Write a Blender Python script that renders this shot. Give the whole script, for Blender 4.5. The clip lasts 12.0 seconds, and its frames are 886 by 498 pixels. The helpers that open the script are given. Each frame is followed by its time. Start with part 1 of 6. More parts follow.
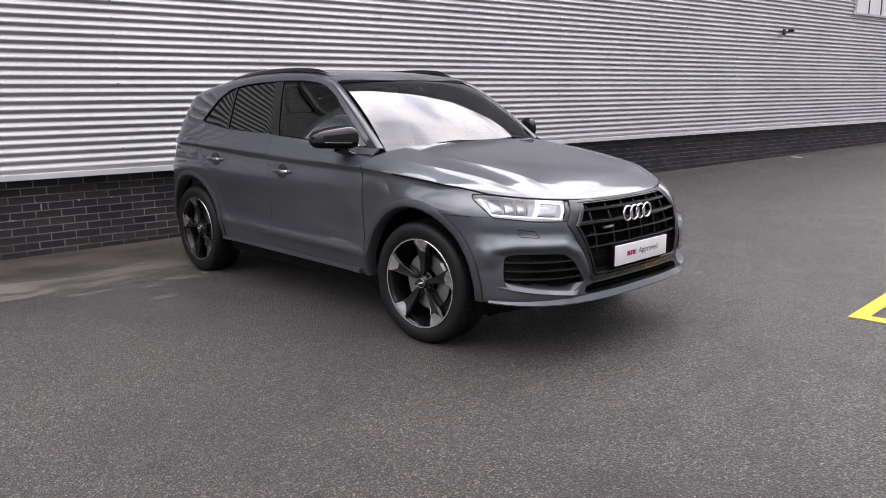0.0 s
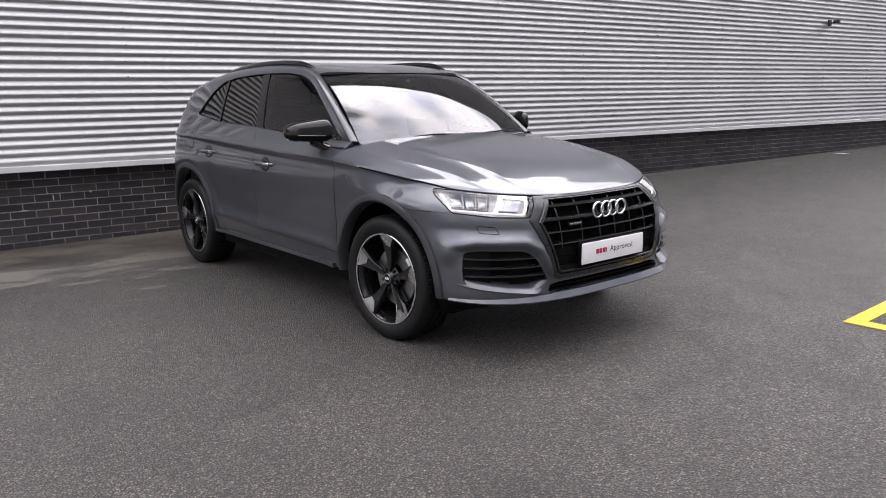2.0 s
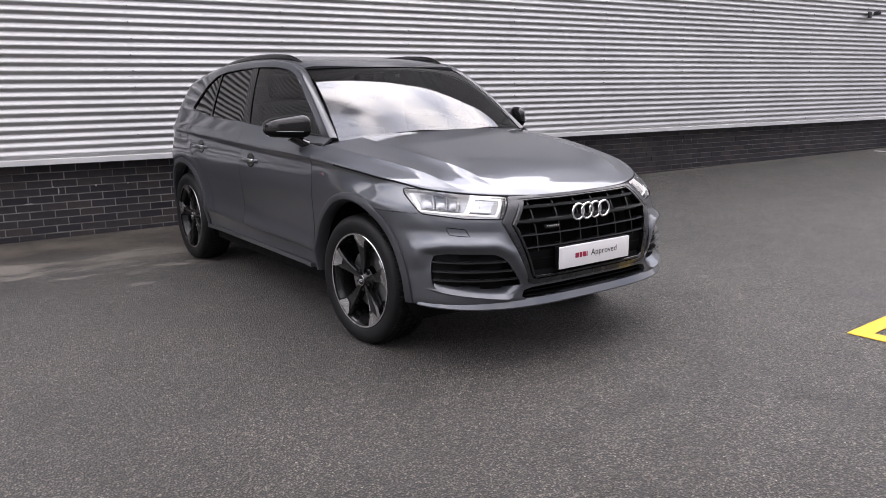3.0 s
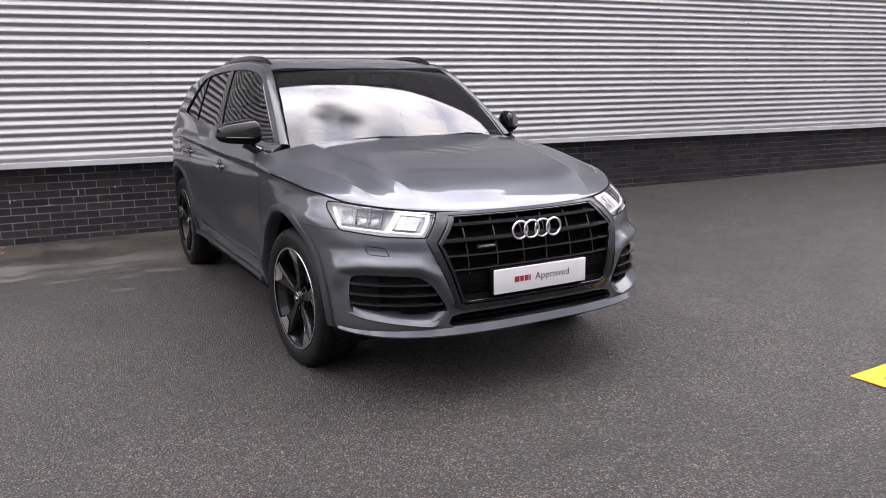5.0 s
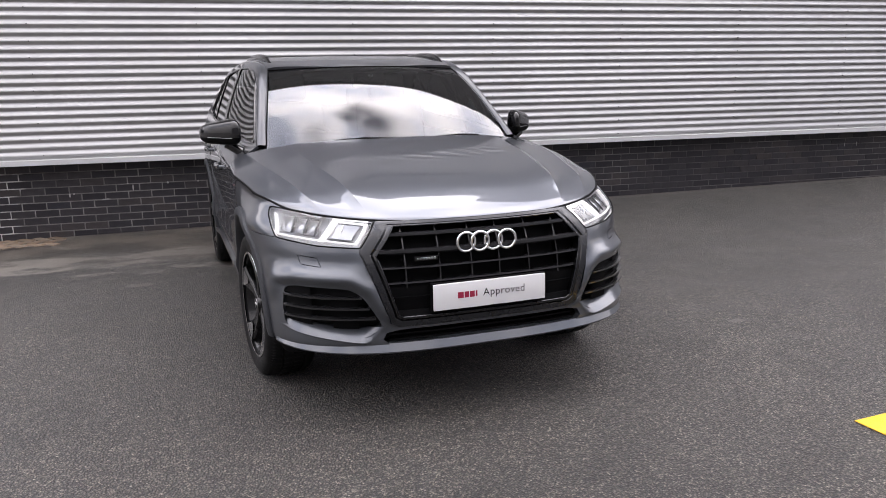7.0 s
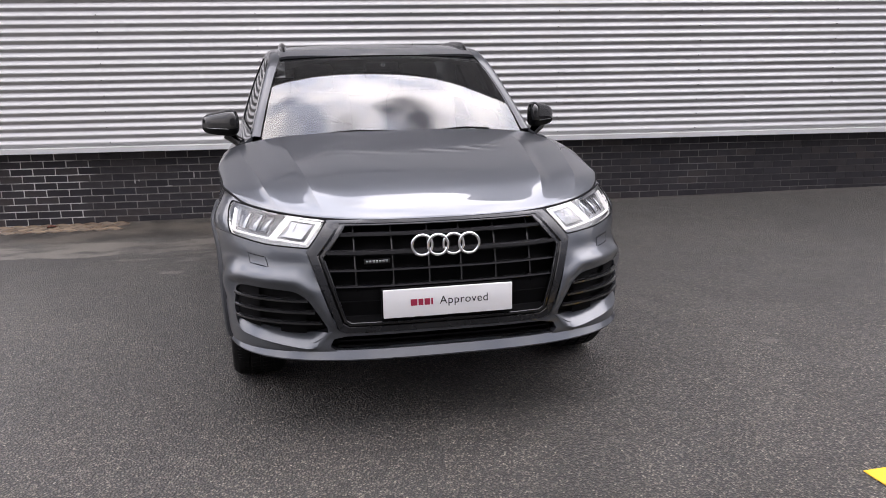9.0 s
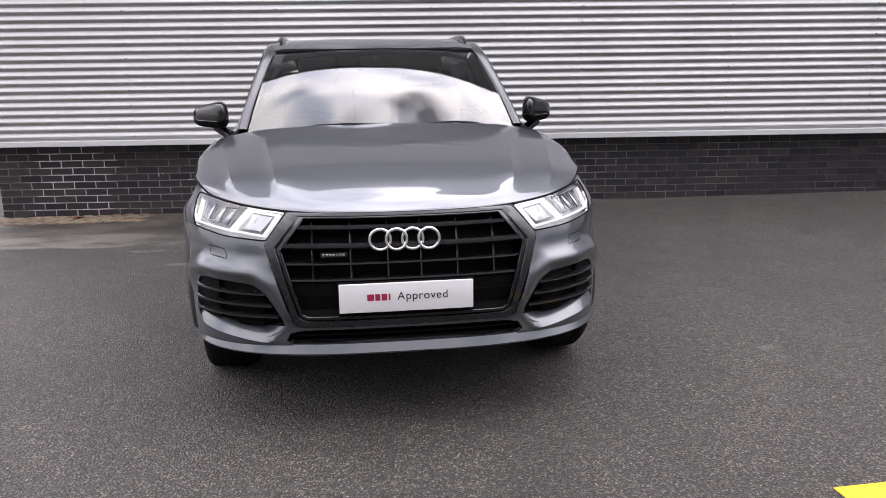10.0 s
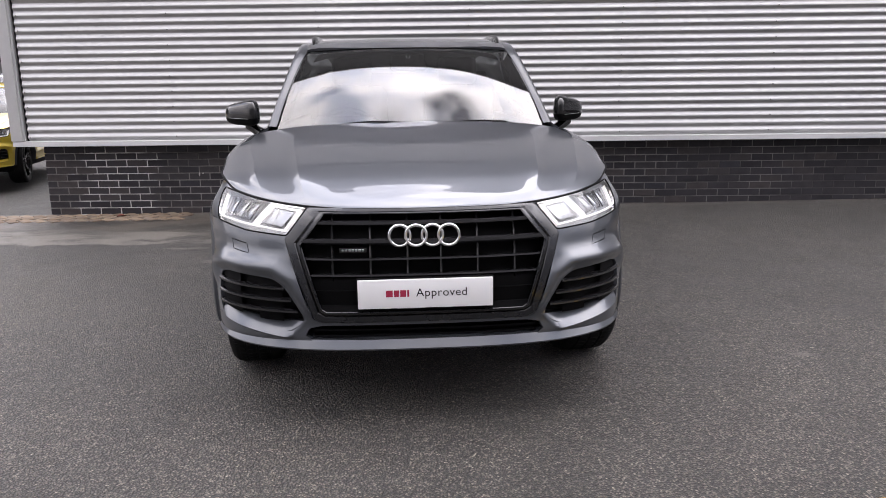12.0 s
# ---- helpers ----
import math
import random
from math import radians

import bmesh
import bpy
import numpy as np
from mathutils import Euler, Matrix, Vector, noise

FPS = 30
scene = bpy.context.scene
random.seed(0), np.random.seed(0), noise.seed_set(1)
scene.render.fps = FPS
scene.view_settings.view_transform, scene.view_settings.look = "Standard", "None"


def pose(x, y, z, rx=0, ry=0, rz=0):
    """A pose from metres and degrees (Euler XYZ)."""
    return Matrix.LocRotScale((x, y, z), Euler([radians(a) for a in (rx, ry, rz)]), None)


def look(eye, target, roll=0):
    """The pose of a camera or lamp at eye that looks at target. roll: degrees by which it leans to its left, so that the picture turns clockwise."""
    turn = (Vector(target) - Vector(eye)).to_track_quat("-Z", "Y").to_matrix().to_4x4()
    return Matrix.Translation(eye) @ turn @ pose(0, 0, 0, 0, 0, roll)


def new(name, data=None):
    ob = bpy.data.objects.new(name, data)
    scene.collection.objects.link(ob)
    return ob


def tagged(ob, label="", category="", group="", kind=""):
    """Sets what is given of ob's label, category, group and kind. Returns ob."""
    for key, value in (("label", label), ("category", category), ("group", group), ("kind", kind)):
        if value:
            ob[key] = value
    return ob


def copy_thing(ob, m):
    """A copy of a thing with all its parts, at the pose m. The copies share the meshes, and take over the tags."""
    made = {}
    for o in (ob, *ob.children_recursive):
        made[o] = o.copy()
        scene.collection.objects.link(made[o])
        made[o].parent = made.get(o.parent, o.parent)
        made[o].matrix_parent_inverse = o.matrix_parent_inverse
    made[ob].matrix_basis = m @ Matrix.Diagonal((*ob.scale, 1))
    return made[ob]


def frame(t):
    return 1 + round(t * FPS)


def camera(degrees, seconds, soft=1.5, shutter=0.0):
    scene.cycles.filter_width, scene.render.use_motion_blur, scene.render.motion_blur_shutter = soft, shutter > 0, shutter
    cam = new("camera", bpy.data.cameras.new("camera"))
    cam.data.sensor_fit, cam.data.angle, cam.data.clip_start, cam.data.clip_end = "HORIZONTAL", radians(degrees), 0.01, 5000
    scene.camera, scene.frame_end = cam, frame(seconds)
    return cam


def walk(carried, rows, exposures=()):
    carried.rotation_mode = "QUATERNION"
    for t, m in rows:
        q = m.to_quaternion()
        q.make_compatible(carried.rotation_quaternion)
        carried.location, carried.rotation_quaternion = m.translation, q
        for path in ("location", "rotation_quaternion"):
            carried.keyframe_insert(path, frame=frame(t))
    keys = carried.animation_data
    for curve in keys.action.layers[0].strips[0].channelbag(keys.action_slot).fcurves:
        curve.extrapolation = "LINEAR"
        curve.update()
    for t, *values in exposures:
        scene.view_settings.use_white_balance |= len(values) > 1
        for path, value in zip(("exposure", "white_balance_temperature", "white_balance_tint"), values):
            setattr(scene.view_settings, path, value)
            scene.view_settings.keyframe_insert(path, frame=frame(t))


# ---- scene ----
cam = camera(60.0, 12.0, 0.7)
PATH = [
    (0, (-2.62, -3.541, 1.437), (-1.408, -1.999, 1.047), -0.7),
    (0.5, (-2.548, -3.599, 1.426), (-1.357, -2.037, 1.044), -0.7),
    (1, (-2.4, -3.685, 1.420), (-1.237, -2.103, 1.037), -0.7),
    (1.5, (-2.286, -3.756, 1.419), (-1.153, -2.154, 1.030), -0.8),
    (2, (-2.163, -3.766, 1.418), (-1.065, -2.143, 1.016), -0.7),
    (2.5, (-1.977, -3.759, 1.429), (-0.921, -2.113, 1.011), -0.75),
    (3, (-1.765, -3.813, 1.420), (-0.756, -2.136, 1.004), -0.6),
    (5, (-0.869, -3.858, 1.430), (-0.081, -2.067, 1.016), -0.8),
    (5.5, (-0.654, -3.889, 1.447), (0.072, -2.074, 1.025), -0.9),
    (6, (-0.466, -3.869, 1.441), (0.187, -2.027, 1.018), -0.9),
    (6.5, (-0.263, -3.849, 1.449), (0.317, -1.982, 1.025), -1.0),
    (7, (-0.048, -3.879, 1.44), (0.45, -1.988, 1.017), -1.1),
    (9, (0.635, -3.75, 1.426), (0.84, -1.809, 0.985), -1.0),
    (9.5, (0.852, -3.734, 1.409), (0.984, -1.788, 0.968), -0.9),
    (10, (1.0, -3.707, 1.391), (1.071, -1.758, 0.949), -0.8),
    (10.5, (1.065, -3.699, 1.372), (1.081, -1.748, 0.934), -0.7),
    (11, (1.081, -3.692, 1.36), (1.068, -1.739, 0.926), -0.7),
    (11.5, (1.089, -3.688, 1.357), (1.057, -1.735, 0.925), -0.75),
    (12, (1.093, -3.69, 1.354), (1.05, -1.737, 0.926), -0.7),
]
walk(cam, [(t, look(eye, target, roll)) for t, eye, target, roll in PATH], exposures=[(0, -0.27, 6650, 18), (7, -0.27, 6650, 18), (12, -0.24, 6650, 18)])

# ---- sky and sun: bright broken cloud ----
world = bpy.data.worlds.new("sky")
scene.world = world
world.use_nodes = True
wt = world.node_tree
wt.nodes.clear()
w_out = wt.nodes.new("ShaderNodeOutputWorld")
w_bg = wt.nodes.new("ShaderNodeBackground")
w_sky = wt.nodes.new("ShaderNodeTexSky")
w_sky.sky_type, w_sky.sun_disc = "NISHITA", False
SUN_ELEVATION, SUN_AZIMUTH = 55.0, 46.0
w_sky.sun_elevation, w_sky.sun_rotation = radians(SUN_ELEVATION), radians(SUN_AZIMUTH)
w_tc = wt.nodes.new("ShaderNodeTexCoord")
w_map = wt.nodes.new("ShaderNodeMapping")
w_map.inputs["Location"].default_value = (0.35, 0.1, 0.0)
w_map.inputs["Scale"].default_value = (1.0, 1.0, 1.6)
w_noise = wt.nodes.new("ShaderNodeTexNoise")
w_noise.inputs["Scale"].default_value, w_noise.inputs["Detail"].default_value = 2.6, 7.0
w_noise.inputs["Roughness"].default_value = 0.56
w_ramp = wt.nodes.new("ShaderNodeValToRGB")
w_ramp.color_ramp.elements[0].position, w_ramp.color_ramp.elements[1].position = 0.28, 0.46
w_tone = wt.nodes.new("ShaderNodeTexNoise")
w_tone.inputs["Scale"].default_value, w_tone.inputs["Detail"].default_value = 4.0, 5.0
w_cloud = wt.nodes.new("ShaderNodeMix")
w_cloud.data_type = "RGBA"
w_cloud.inputs["A"].default_value, w_cloud.inputs["B"].default_value = (15.5, 16.8, 19.8, 1), (34.0, 34.0, 34.3, 1)
w_mix = wt.nodes.new("ShaderNodeMix")
w_mix.data_type = "RGBA"
# the cloud is brighter round the hidden sun
SUN_WAY = (math.sin(radians(SUN_AZIMUTH)) * math.cos(radians(SUN_ELEVATION)), math.cos(radians(SUN_AZIMUTH)) * math.cos(radians(SUN_ELEVATION)), math.sin(radians(SUN_ELEVATION)))
w_dot = wt.nodes.new("ShaderNodeVectorMath")
w_dot.operation = "DOT_PRODUCT"
w_dot.inputs[1].default_value = SUN_WAY
w_near = wt.nodes.new("ShaderNodeMapRange")
w_near.interpolation_type = "SMOOTHSTEP"
for k, v in (("From Min", 0.45), ("From Max", 1.0), ("To Min", 1.0), ("To Max", 2.3)):
    w_near.inputs[k].default_value = v
w_glow = wt.nodes.new("ShaderNodeVectorMath")
w_glow.operation = "SCALE"
wt.links.new(w_tc.outputs["Generated"], w_dot.inputs[0])
wt.links.new(w_dot.outputs["Value"], w_near.inputs["Value"])
# overcast skies dim towards the horizon
w_sep = wt.nodes.new("ShaderNodeSeparateXYZ")
w_dim = wt.nodes.new("ShaderNodeMapRange")
for k, v in (("From Min", 0.0), ("From Max", 0.8), ("To Min", 0.48), ("To Max", 1.5)):
    w_dim.inputs[k].default_value = v
# the cloud is thinner over one end of the yard
w_side = wt.nodes.new("ShaderNodeMapRange")
for k, v in (("From Min", -0.9), ("From Max", 0.9), ("To Min", 1.30), ("To Max", 0.80)):
    w_side.inputs[k].default_value = v
w_over = wt.nodes.new("ShaderNodeMapRange")
for k, v in (("From Min", -0.8), ("From Max", 0.6), ("To Min", 0.55), ("To Max", 1.15)):
    w_over.inputs[k].default_value = v
w_ends, w_even = wt.nodes.new("ShaderNodeMath"), wt.nodes.new("ShaderNodeMath")
w_ends.operation = w_even.operation = "MULTIPLY"
w_fall = wt.nodes.new("ShaderNodeVectorMath")
w_fall.operation = "SCALE"
w_band = wt.nodes.new("ShaderNodeMapRange")
w_band.inputs["From Min"].default_value, w_band.inputs["From Max"].default_value = 0.36, 0.58
wt.links.new(w_tone.outputs["Fac"], w_band.inputs["Value"])
wt.links.new(w_tc.outputs["Generated"], w_sep.inputs[0])
wt.links.new(w_sep.outputs["Z"], w_dim.inputs["Value"])
wt.links.new(w_cloud.outputs["Result"], w_fall.inputs[0])
wt.links.new(w_sep.outputs["X"], w_side.inputs["Value"])
wt.links.new(w_dim.outputs["Result"], w_even.inputs[0])
wt.links.new(w_sep.outputs["Y"], w_over.inputs["Value"])
wt.links.new(w_side.outputs["Result"], w_ends.inputs[0])
wt.links.new(w_over.outputs["Result"], w_ends.inputs[1])
wt.links.new(w_ends.outputs["Value"], w_even.inputs[1])
wt.links.new(w_even.outputs["Value"], w_fall.inputs["Scale"])
wt.links.new(w_fall.outputs["Vector"], w_glow.inputs[0])
wt.links.new(w_near.outputs["Result"], w_glow.inputs["Scale"])
# a ragged gap of blue high over the yard
w_way = wt.nodes.new("ShaderNodeVectorMath")
w_way.operation = "DOT_PRODUCT"
w_way.inputs[1].default_value = Vector((0.165, 0.19, 0.967)).normalized()
w_gap = wt.nodes.new("ShaderNodeMapRange")
w_gap.interpolation_type = "SMOOTHSTEP"
for k, v in (("From Min", 0.988), ("From Max", 0.999), ("To Min", 0.0), ("To Max", -0.16)):
    w_gap.inputs[k].default_value = v
w_blue = wt.nodes.new("ShaderNodeVectorMath")
w_blue.operation = "SCALE"
w_blue.inputs["Scale"].default_value = 2.2
w_thin = wt.nodes.new("ShaderNodeMath")
w_thin.operation = "ADD"
wt.links.new(w_tc.outputs["Generated"], w_way.inputs[0])
wt.links.new(w_way.outputs["Value"], w_gap.inputs["Value"])
wt.links.new(w_noise.outputs["Fac"], w_thin.inputs[0])
wt.links.new(w_gap.outputs["Result"], w_thin.inputs[1])
for a, b in ((w_tc.outputs["Generated"], w_map.inputs["Vector"]), (w_map.outputs["Vector"], w_noise.inputs["Vector"]),
             (w_map.outputs["Vector"], w_tone.inputs["Vector"]), (w_band.outputs["Result"], w_cloud.inputs["Factor"]),
             (w_thin.outputs["Value"], w_ramp.inputs["Fac"]), (w_ramp.outputs["Color"], w_mix.inputs["Factor"]),
             (w_sky.outputs["Color"], w_blue.inputs[0]), (w_blue.outputs["Vector"], w_mix.inputs["A"]), (w_glow.outputs["Vector"], w_mix.inputs["B"]),
             (w_mix.outputs["Result"], w_bg.inputs["Color"]), (w_bg.outputs["Background"], w_out.inputs["Surface"])):
    wt.links.new(a, b)
w_bg.inputs["Strength"].default_value = 0.083

sun = new("sun", bpy.data.lights.new("sun", "SUN"))
sun.data.energy, sun.data.angle, sun.data.color = 0.8, radians(75), (1.0, 0.97, 0.93)
sun.matrix_world = look((0, 0, 30), Vector((0, 0, 30)) - Vector(SUN_WAY))

# ---- materials ----
def node_mat(name):
    m = bpy.data.materials.new(name)
    m.use_nodes = True
    nt = m.node_tree
    return m, nt, nt.nodes["Principled BSDF"]


def put(nt, kind, **values):
    n = nt.nodes.new(kind)
    for k, v in values.items():
        n.inputs[k.replace("_", " ")].default_value = v
    return n


def ramp(nt, fac, stops):
    r = nt.nodes.new("ShaderNodeValToRGB")
    e = r.color_ramp.elements
    e[0].position, e[0].color = stops[0][0], (*stops[0][1], 1)
    e[1].position, e[1].color = stops[-1][0], (*stops[-1][1], 1)
    for p, c in stops[1:-1]:
        x = e.new(p)
        x.color = (*c, 1)
    nt.links.new(fac, r.inputs["Fac"])
    return r.outputs["Color"]


def mixc(nt, fac, a, b, blend="MIX"):
    m = nt.nodes.new("ShaderNodeMix")
    m.data_type, m.blend_type = "RGBA", blend
    for sock, v in ((m.inputs["Factor"], fac), (m.inputs["A"], a), (m.inputs["B"], b)):
        if isinstance(v, bpy.types.NodeSocket):
            nt.links.new(v, sock)
        else:
            sock.default_value = v if isinstance(v, (int, float)) else (*v, 1)
    return m.outputs["Result"]


def mathn(nt, op, a, b=0.0, clamp=False):
    m = nt.nodes.new("ShaderNodeMath")
    m.operation, m.use_clamp = op, clamp
    for sock, v in ((m.inputs[0], a), (m.inputs[1], b)):
        if isinstance(v, bpy.types.NodeSocket):
            nt.links.new(v, sock)
        else:
            sock.default_value = v
    return m.outputs[0]


def coords(nt, scale=(1, 1, 1), shift=(0, 0, 0)):
    tc = nt.nodes.new("ShaderNodeTexCoord")
    mp = put(nt, "ShaderNodeMapping", Scale=scale, Location=shift)
    nt.links.new(tc.outputs["Object"], mp.inputs["Vector"])
    return mp.outputs["Vector"]


def noise_at(nt, vec, scale, detail=4.0, rough=0.55):
    n = put(nt, "ShaderNodeTexNoise", Scale=scale, Detail=detail, Roughness=rough)
    nt.links.new(vec, n.inputs["Vector"])
    return n.outputs["Fac"]


def bumped(nt, bsdf, height, strength, distance):
    b = put(nt, "ShaderNodeBump", Strength=strength, Distance=distance)
    nt.links.new(height, b.inputs["Height"])
    nt.links.new(b.outputs["Normal"], bsdf.inputs["Normal"])


def plain(name, color, rough=0.5, metal=0.0, coat=0.0, vary=0.12, scale=9.0, bump=0.0, spec=0.5):
    """A paint, plastic or metal with a little unevenness at two scales."""
    m, nt, b = node_mat(name)
    vec = coords(nt)
    big, fine = noise_at(nt, vec, scale, 5), noise_at(nt, vec, scale * 22, 3)
    both = mathn(nt, "ADD", mathn(nt, "MULTIPLY", big, 0.65), mathn(nt, "MULTIPLY", fine, 0.35))
    lo, hi = [c * (1 - vary) for c in color], [min(1, c * (1 + vary)) for c in color]
    nt.links.new(ramp(nt, both, [(0.3, lo), (0.7, hi)]), b.inputs["Base Color"])
    r = ramp(nt, big, [(0.3, [max(0.0, rough * 0.85)] * 3), (0.75, [min(1, rough * 1.2)] * 3)])
    nt.links.new(r, b.inputs["Roughness"])
    b.inputs["Metallic"].default_value, b.inputs["Coat Weight"].default_value = metal, coat
    b.inputs["Coat Roughness"].default_value = 0.03
    b.inputs["Specular IOR Level"].default_value = spec
    if bump:
        bumped(nt, b, fine, bump, 0.002)
    return m


def glass(name, tint, ior=1.5):
    """A thin pane: tinted see-through, with Fresnel gloss."""
    m, nt, b = node_mat(name)
    nt.nodes.remove(b)
    out = nt.nodes["Material Output"]
    tr = put(nt, "ShaderNodeBsdfTransparent", Color=(*tint, 1))
    gl = put(nt, "ShaderNodeBsdfGlossy", Color=(1, 1, 1, 1), Roughness=0.0)
    fr = put(nt, "ShaderNodeFresnel", IOR=ior)
    mx = nt.nodes.new("ShaderNodeMixShader")
    nt.links.new(fr.outputs[0], mx.inputs[0])
    nt.links.new(tr.outputs[0], mx.inputs[1])
    nt.links.new(gl.outputs[0], mx.inputs[2])
    nt.links.new(mx.outputs[0], out.inputs["Surface"])
    return m


def car_paint(name, color, metal=0.55):
    m, nt, b = node_mat(name)
    vec = coords(nt)
    flake = put(nt, "ShaderNodeTexVoronoi", Scale=900.0)
    nt.links.new(vec, flake.inputs["Vector"])
    grime = noise_at(nt, vec, 3.5, 6)
    base = mixc(nt, mathn(nt, "MULTIPLY", flake.outputs["Distance"], 0.5), [c * 0.85 for c in color], [c * 1.35 for c in color])
    nt.links.new(mixc(nt, mathn(nt, "MULTIPLY", grime, 0.12), base, (0.16, 0.15, 0.14)), b.inputs["Base Color"])
    b.inputs["Metallic"].default_value, b.inputs["Roughness"].default_value = metal, 0.36
    b.inputs["Coat Weight"].default_value, b.inputs["Coat Roughness"].default_value = 1.0, 0.015
    b.inputs["Coat IOR"].default_value = 1.48
    return m


def asphalt_mat():
    m, nt, b = node_mat("asphalt")
    vec = coords(nt)
    stones = put(nt, "ShaderNodeTexVoronoi", Scale=112.0)
    flecks = put(nt, "ShaderNodeTexVoronoi", Scale=46.0)
    for v in (stones, flecks):
        nt.links.new(vec, v.inputs["Vector"])
    grit = noise_at(nt, vec, 300.0, 2, 0.7)
    broad, mid = noise_at(nt, vec, 0.55, 5, 0.6), noise_at(nt, vec, 3.2, 6, 0.65)
    # rounded stones in black binder
    tone = ramp(nt, stones.outputs["Color"], [(0.0, (0.026, 0.0245, 0.0225)), (0.35, (0.092, 0.087, 0.080)), (0.65, (0.150, 0.138, 0.123)), (0.88, (0.225, 0.210, 0.190)), (1.0, (0.42, 0.39, 0.35))])
    pits = ramp(nt, stones.outputs["Distance"], [(0.25, (1.45, 1.43, 1.38)), (0.43, (0.80, 0.79, 0.76)), (0.56, (0.07, 0.07, 0.07))])
    tone = mixc(nt, 1.0, tone, pits, "MULTIPLY")
    tone = mixc(nt, 1.0, tone, ramp(nt, noise_at(nt, vec, 40.0, 4, 0.65), [(0.40, (0.42, 0.42, 0.42)), (0.60, (1.42, 1.40, 1.35))]), "MULTIPLY")
    wear = ramp(nt, mathn(nt, "ADD", mathn(nt, "MULTIPLY", broad, 0.6), mathn(nt, "MULTIPLY", mid, 0.4)), [(0.36, (0.64, 0.63, 0.62)), (0.64, (1.22, 1.20, 1.16))])
    col = mixc(nt, 1.0, tone, wear, "MULTIPLY")
    rare = mathn(nt, "MULTIPLY", mathn(nt, "GREATER_THAN", flecks.outputs["Color"], 0.955), mathn(nt, "LESS_THAN", flecks.outputs["Distance"], 0.22))
    col = mixc(nt, rare, col, (0.50, 0.46, 0.39))
    # damp brown dirt towards the wall, and a drift of dried silt along its edge
    sep = nt.nodes.new("ShaderNodeSeparateXYZ")
    nt.links.new(coords(nt), sep.inputs[0])
    near_x = mathn(nt, "MULTIPLY", mathn(nt, "SUBTRACT", 1.1, sep.outputs["X"]), 0.8, True)
    near_x = mathn(nt, "MULTIPLY", near_x, mathn(nt, "MULTIPLY", mathn(nt, "SUBTRACT", 4.75, sep.outputs["Y"]), 5.0, True))
    silt = noise_at(nt, coords(nt, (0.55, 1.25, 1), (3.1, 0.4, 0)), 1.55, 7, 0.6)
    swing = mathn(nt, "MULTIPLY", mathn(nt, "SUBTRACT", silt, 0.5), 2.4)
    away = mathn(nt, "ABSOLUTE", mathn(nt, "ADD", mathn(nt, "SUBTRACT", sep.outputs["Y"], 3.12), swing))
    band = mathn(nt, "MULTIPLY", mathn(nt, "SUBTRACT", 0.36, away), 9.0, True)
    patchy = ramp(nt, noise_at(nt, coords(nt, (0.8, 1.6, 1)), 2.6, 7, 0.65), [(0.40, (0.0, 0.0, 0.0)), (0.50, (1, 1, 1))])
    mask = mathn(nt, "MULTIPLY", mathn(nt, "MULTIPLY", band, near_x), patchy, True)
    foot = mathn(nt, "MULTIPLY", mathn(nt, "SUBTRACT", mathn(nt, "ADD", sep.outputs["Y"], mathn(nt, "MULTIPLY", mid, 0.3)), 4.56), 14.0, True)
    foot = mathn(nt, "MULTIPLY", foot, mathn(nt, "MULTIPLY", mathn(nt, "SUBTRACT", 4.75, sep.outputs["Y"]), 5.0, True))
    mask = mathn(nt, "MAXIMUM", mask, mathn(nt, "MULTIPLY", foot, 0.5))
    # dry spots
    for sx, sy, rx, ry, amount in ((-0.83, 2.1, 0.11, 0.045, 0.7), (2.8, -0.03, 0.06, 0.030, 0.6)):
        dx = mathn(nt, "MULTIPLY", mathn(nt, "SUBTRACT", sep.outputs["X"], sx), 1 / rx)
        dy = mathn(nt, "MULTIPLY", mathn(nt, "SUBTRACT", sep.outputs["Y"], sy), 1 / ry)
        rr = mathn(nt, "ADD", mathn(nt, "MULTIPLY", dx, dx), mathn(nt, "MULTIPLY", dy, dy))
        spot = mathn(nt, "MULTIPLY", mathn(nt, "SUBTRACT", mathn(nt, "ADD", 0.55, mid), rr), 3.0, True)
        mask = mathn(nt, "MAXIMUM", mask, mathn(nt, "MULTIPLY", spot, amount))
    dirt = mathn(nt, "MULTIPLY", mathn(nt, "SUBTRACT", mathn(nt, "SUBTRACT", sep.outputs["Y"], swing), 2.9), 2.0, True)
    dirt = mathn(nt, "MULTIPLY", mathn(nt, "MULTIPLY", dirt, near_x), 0.75)
    fine = mathn(nt, "ADD", mathn(nt, "MULTIPLY", grit, 0.45), mathn(nt, "MULTIPLY", mid, 0.55))
    damp = ramp(nt, noise_at(nt, coords(nt, (0.7, 1.1, 1), (1.7, 0.0, 0)), 1.9, 6, 0.6), [(0.44, (0.34, 0.32, 0.30)), (0.56, (1.12, 1.08, 1.02))])
    dirt_col = mixc(nt, 1.0, ramp(nt, fine, [(0.3, (0.052, 0.045, 0.038)), (0.7, (0.125, 0.109, 0.093))]), damp, "MULTIPLY")
    silt_col = ramp(nt, fine, [(0.3, (0.100, 0.089, 0.077)), (0.7, (0.215, 0.196, 0.170))])
    col = mixc(nt, dirt, col, dirt_col)
    nt.links.new(mixc(nt, mathn(nt, "MULTIPLY", mask, 0.85), col, silt_col), b.inputs["Base Color"])
    rough = ramp(nt, fine, [(0.3, (0.30, 0.30, 0.30)), (0.7, (0.60, 0.60, 0.60))])
    nt.links.new(rough, b.inputs["Roughness"])
    b.inputs["Specular IOR Level"].default_value = 1.0
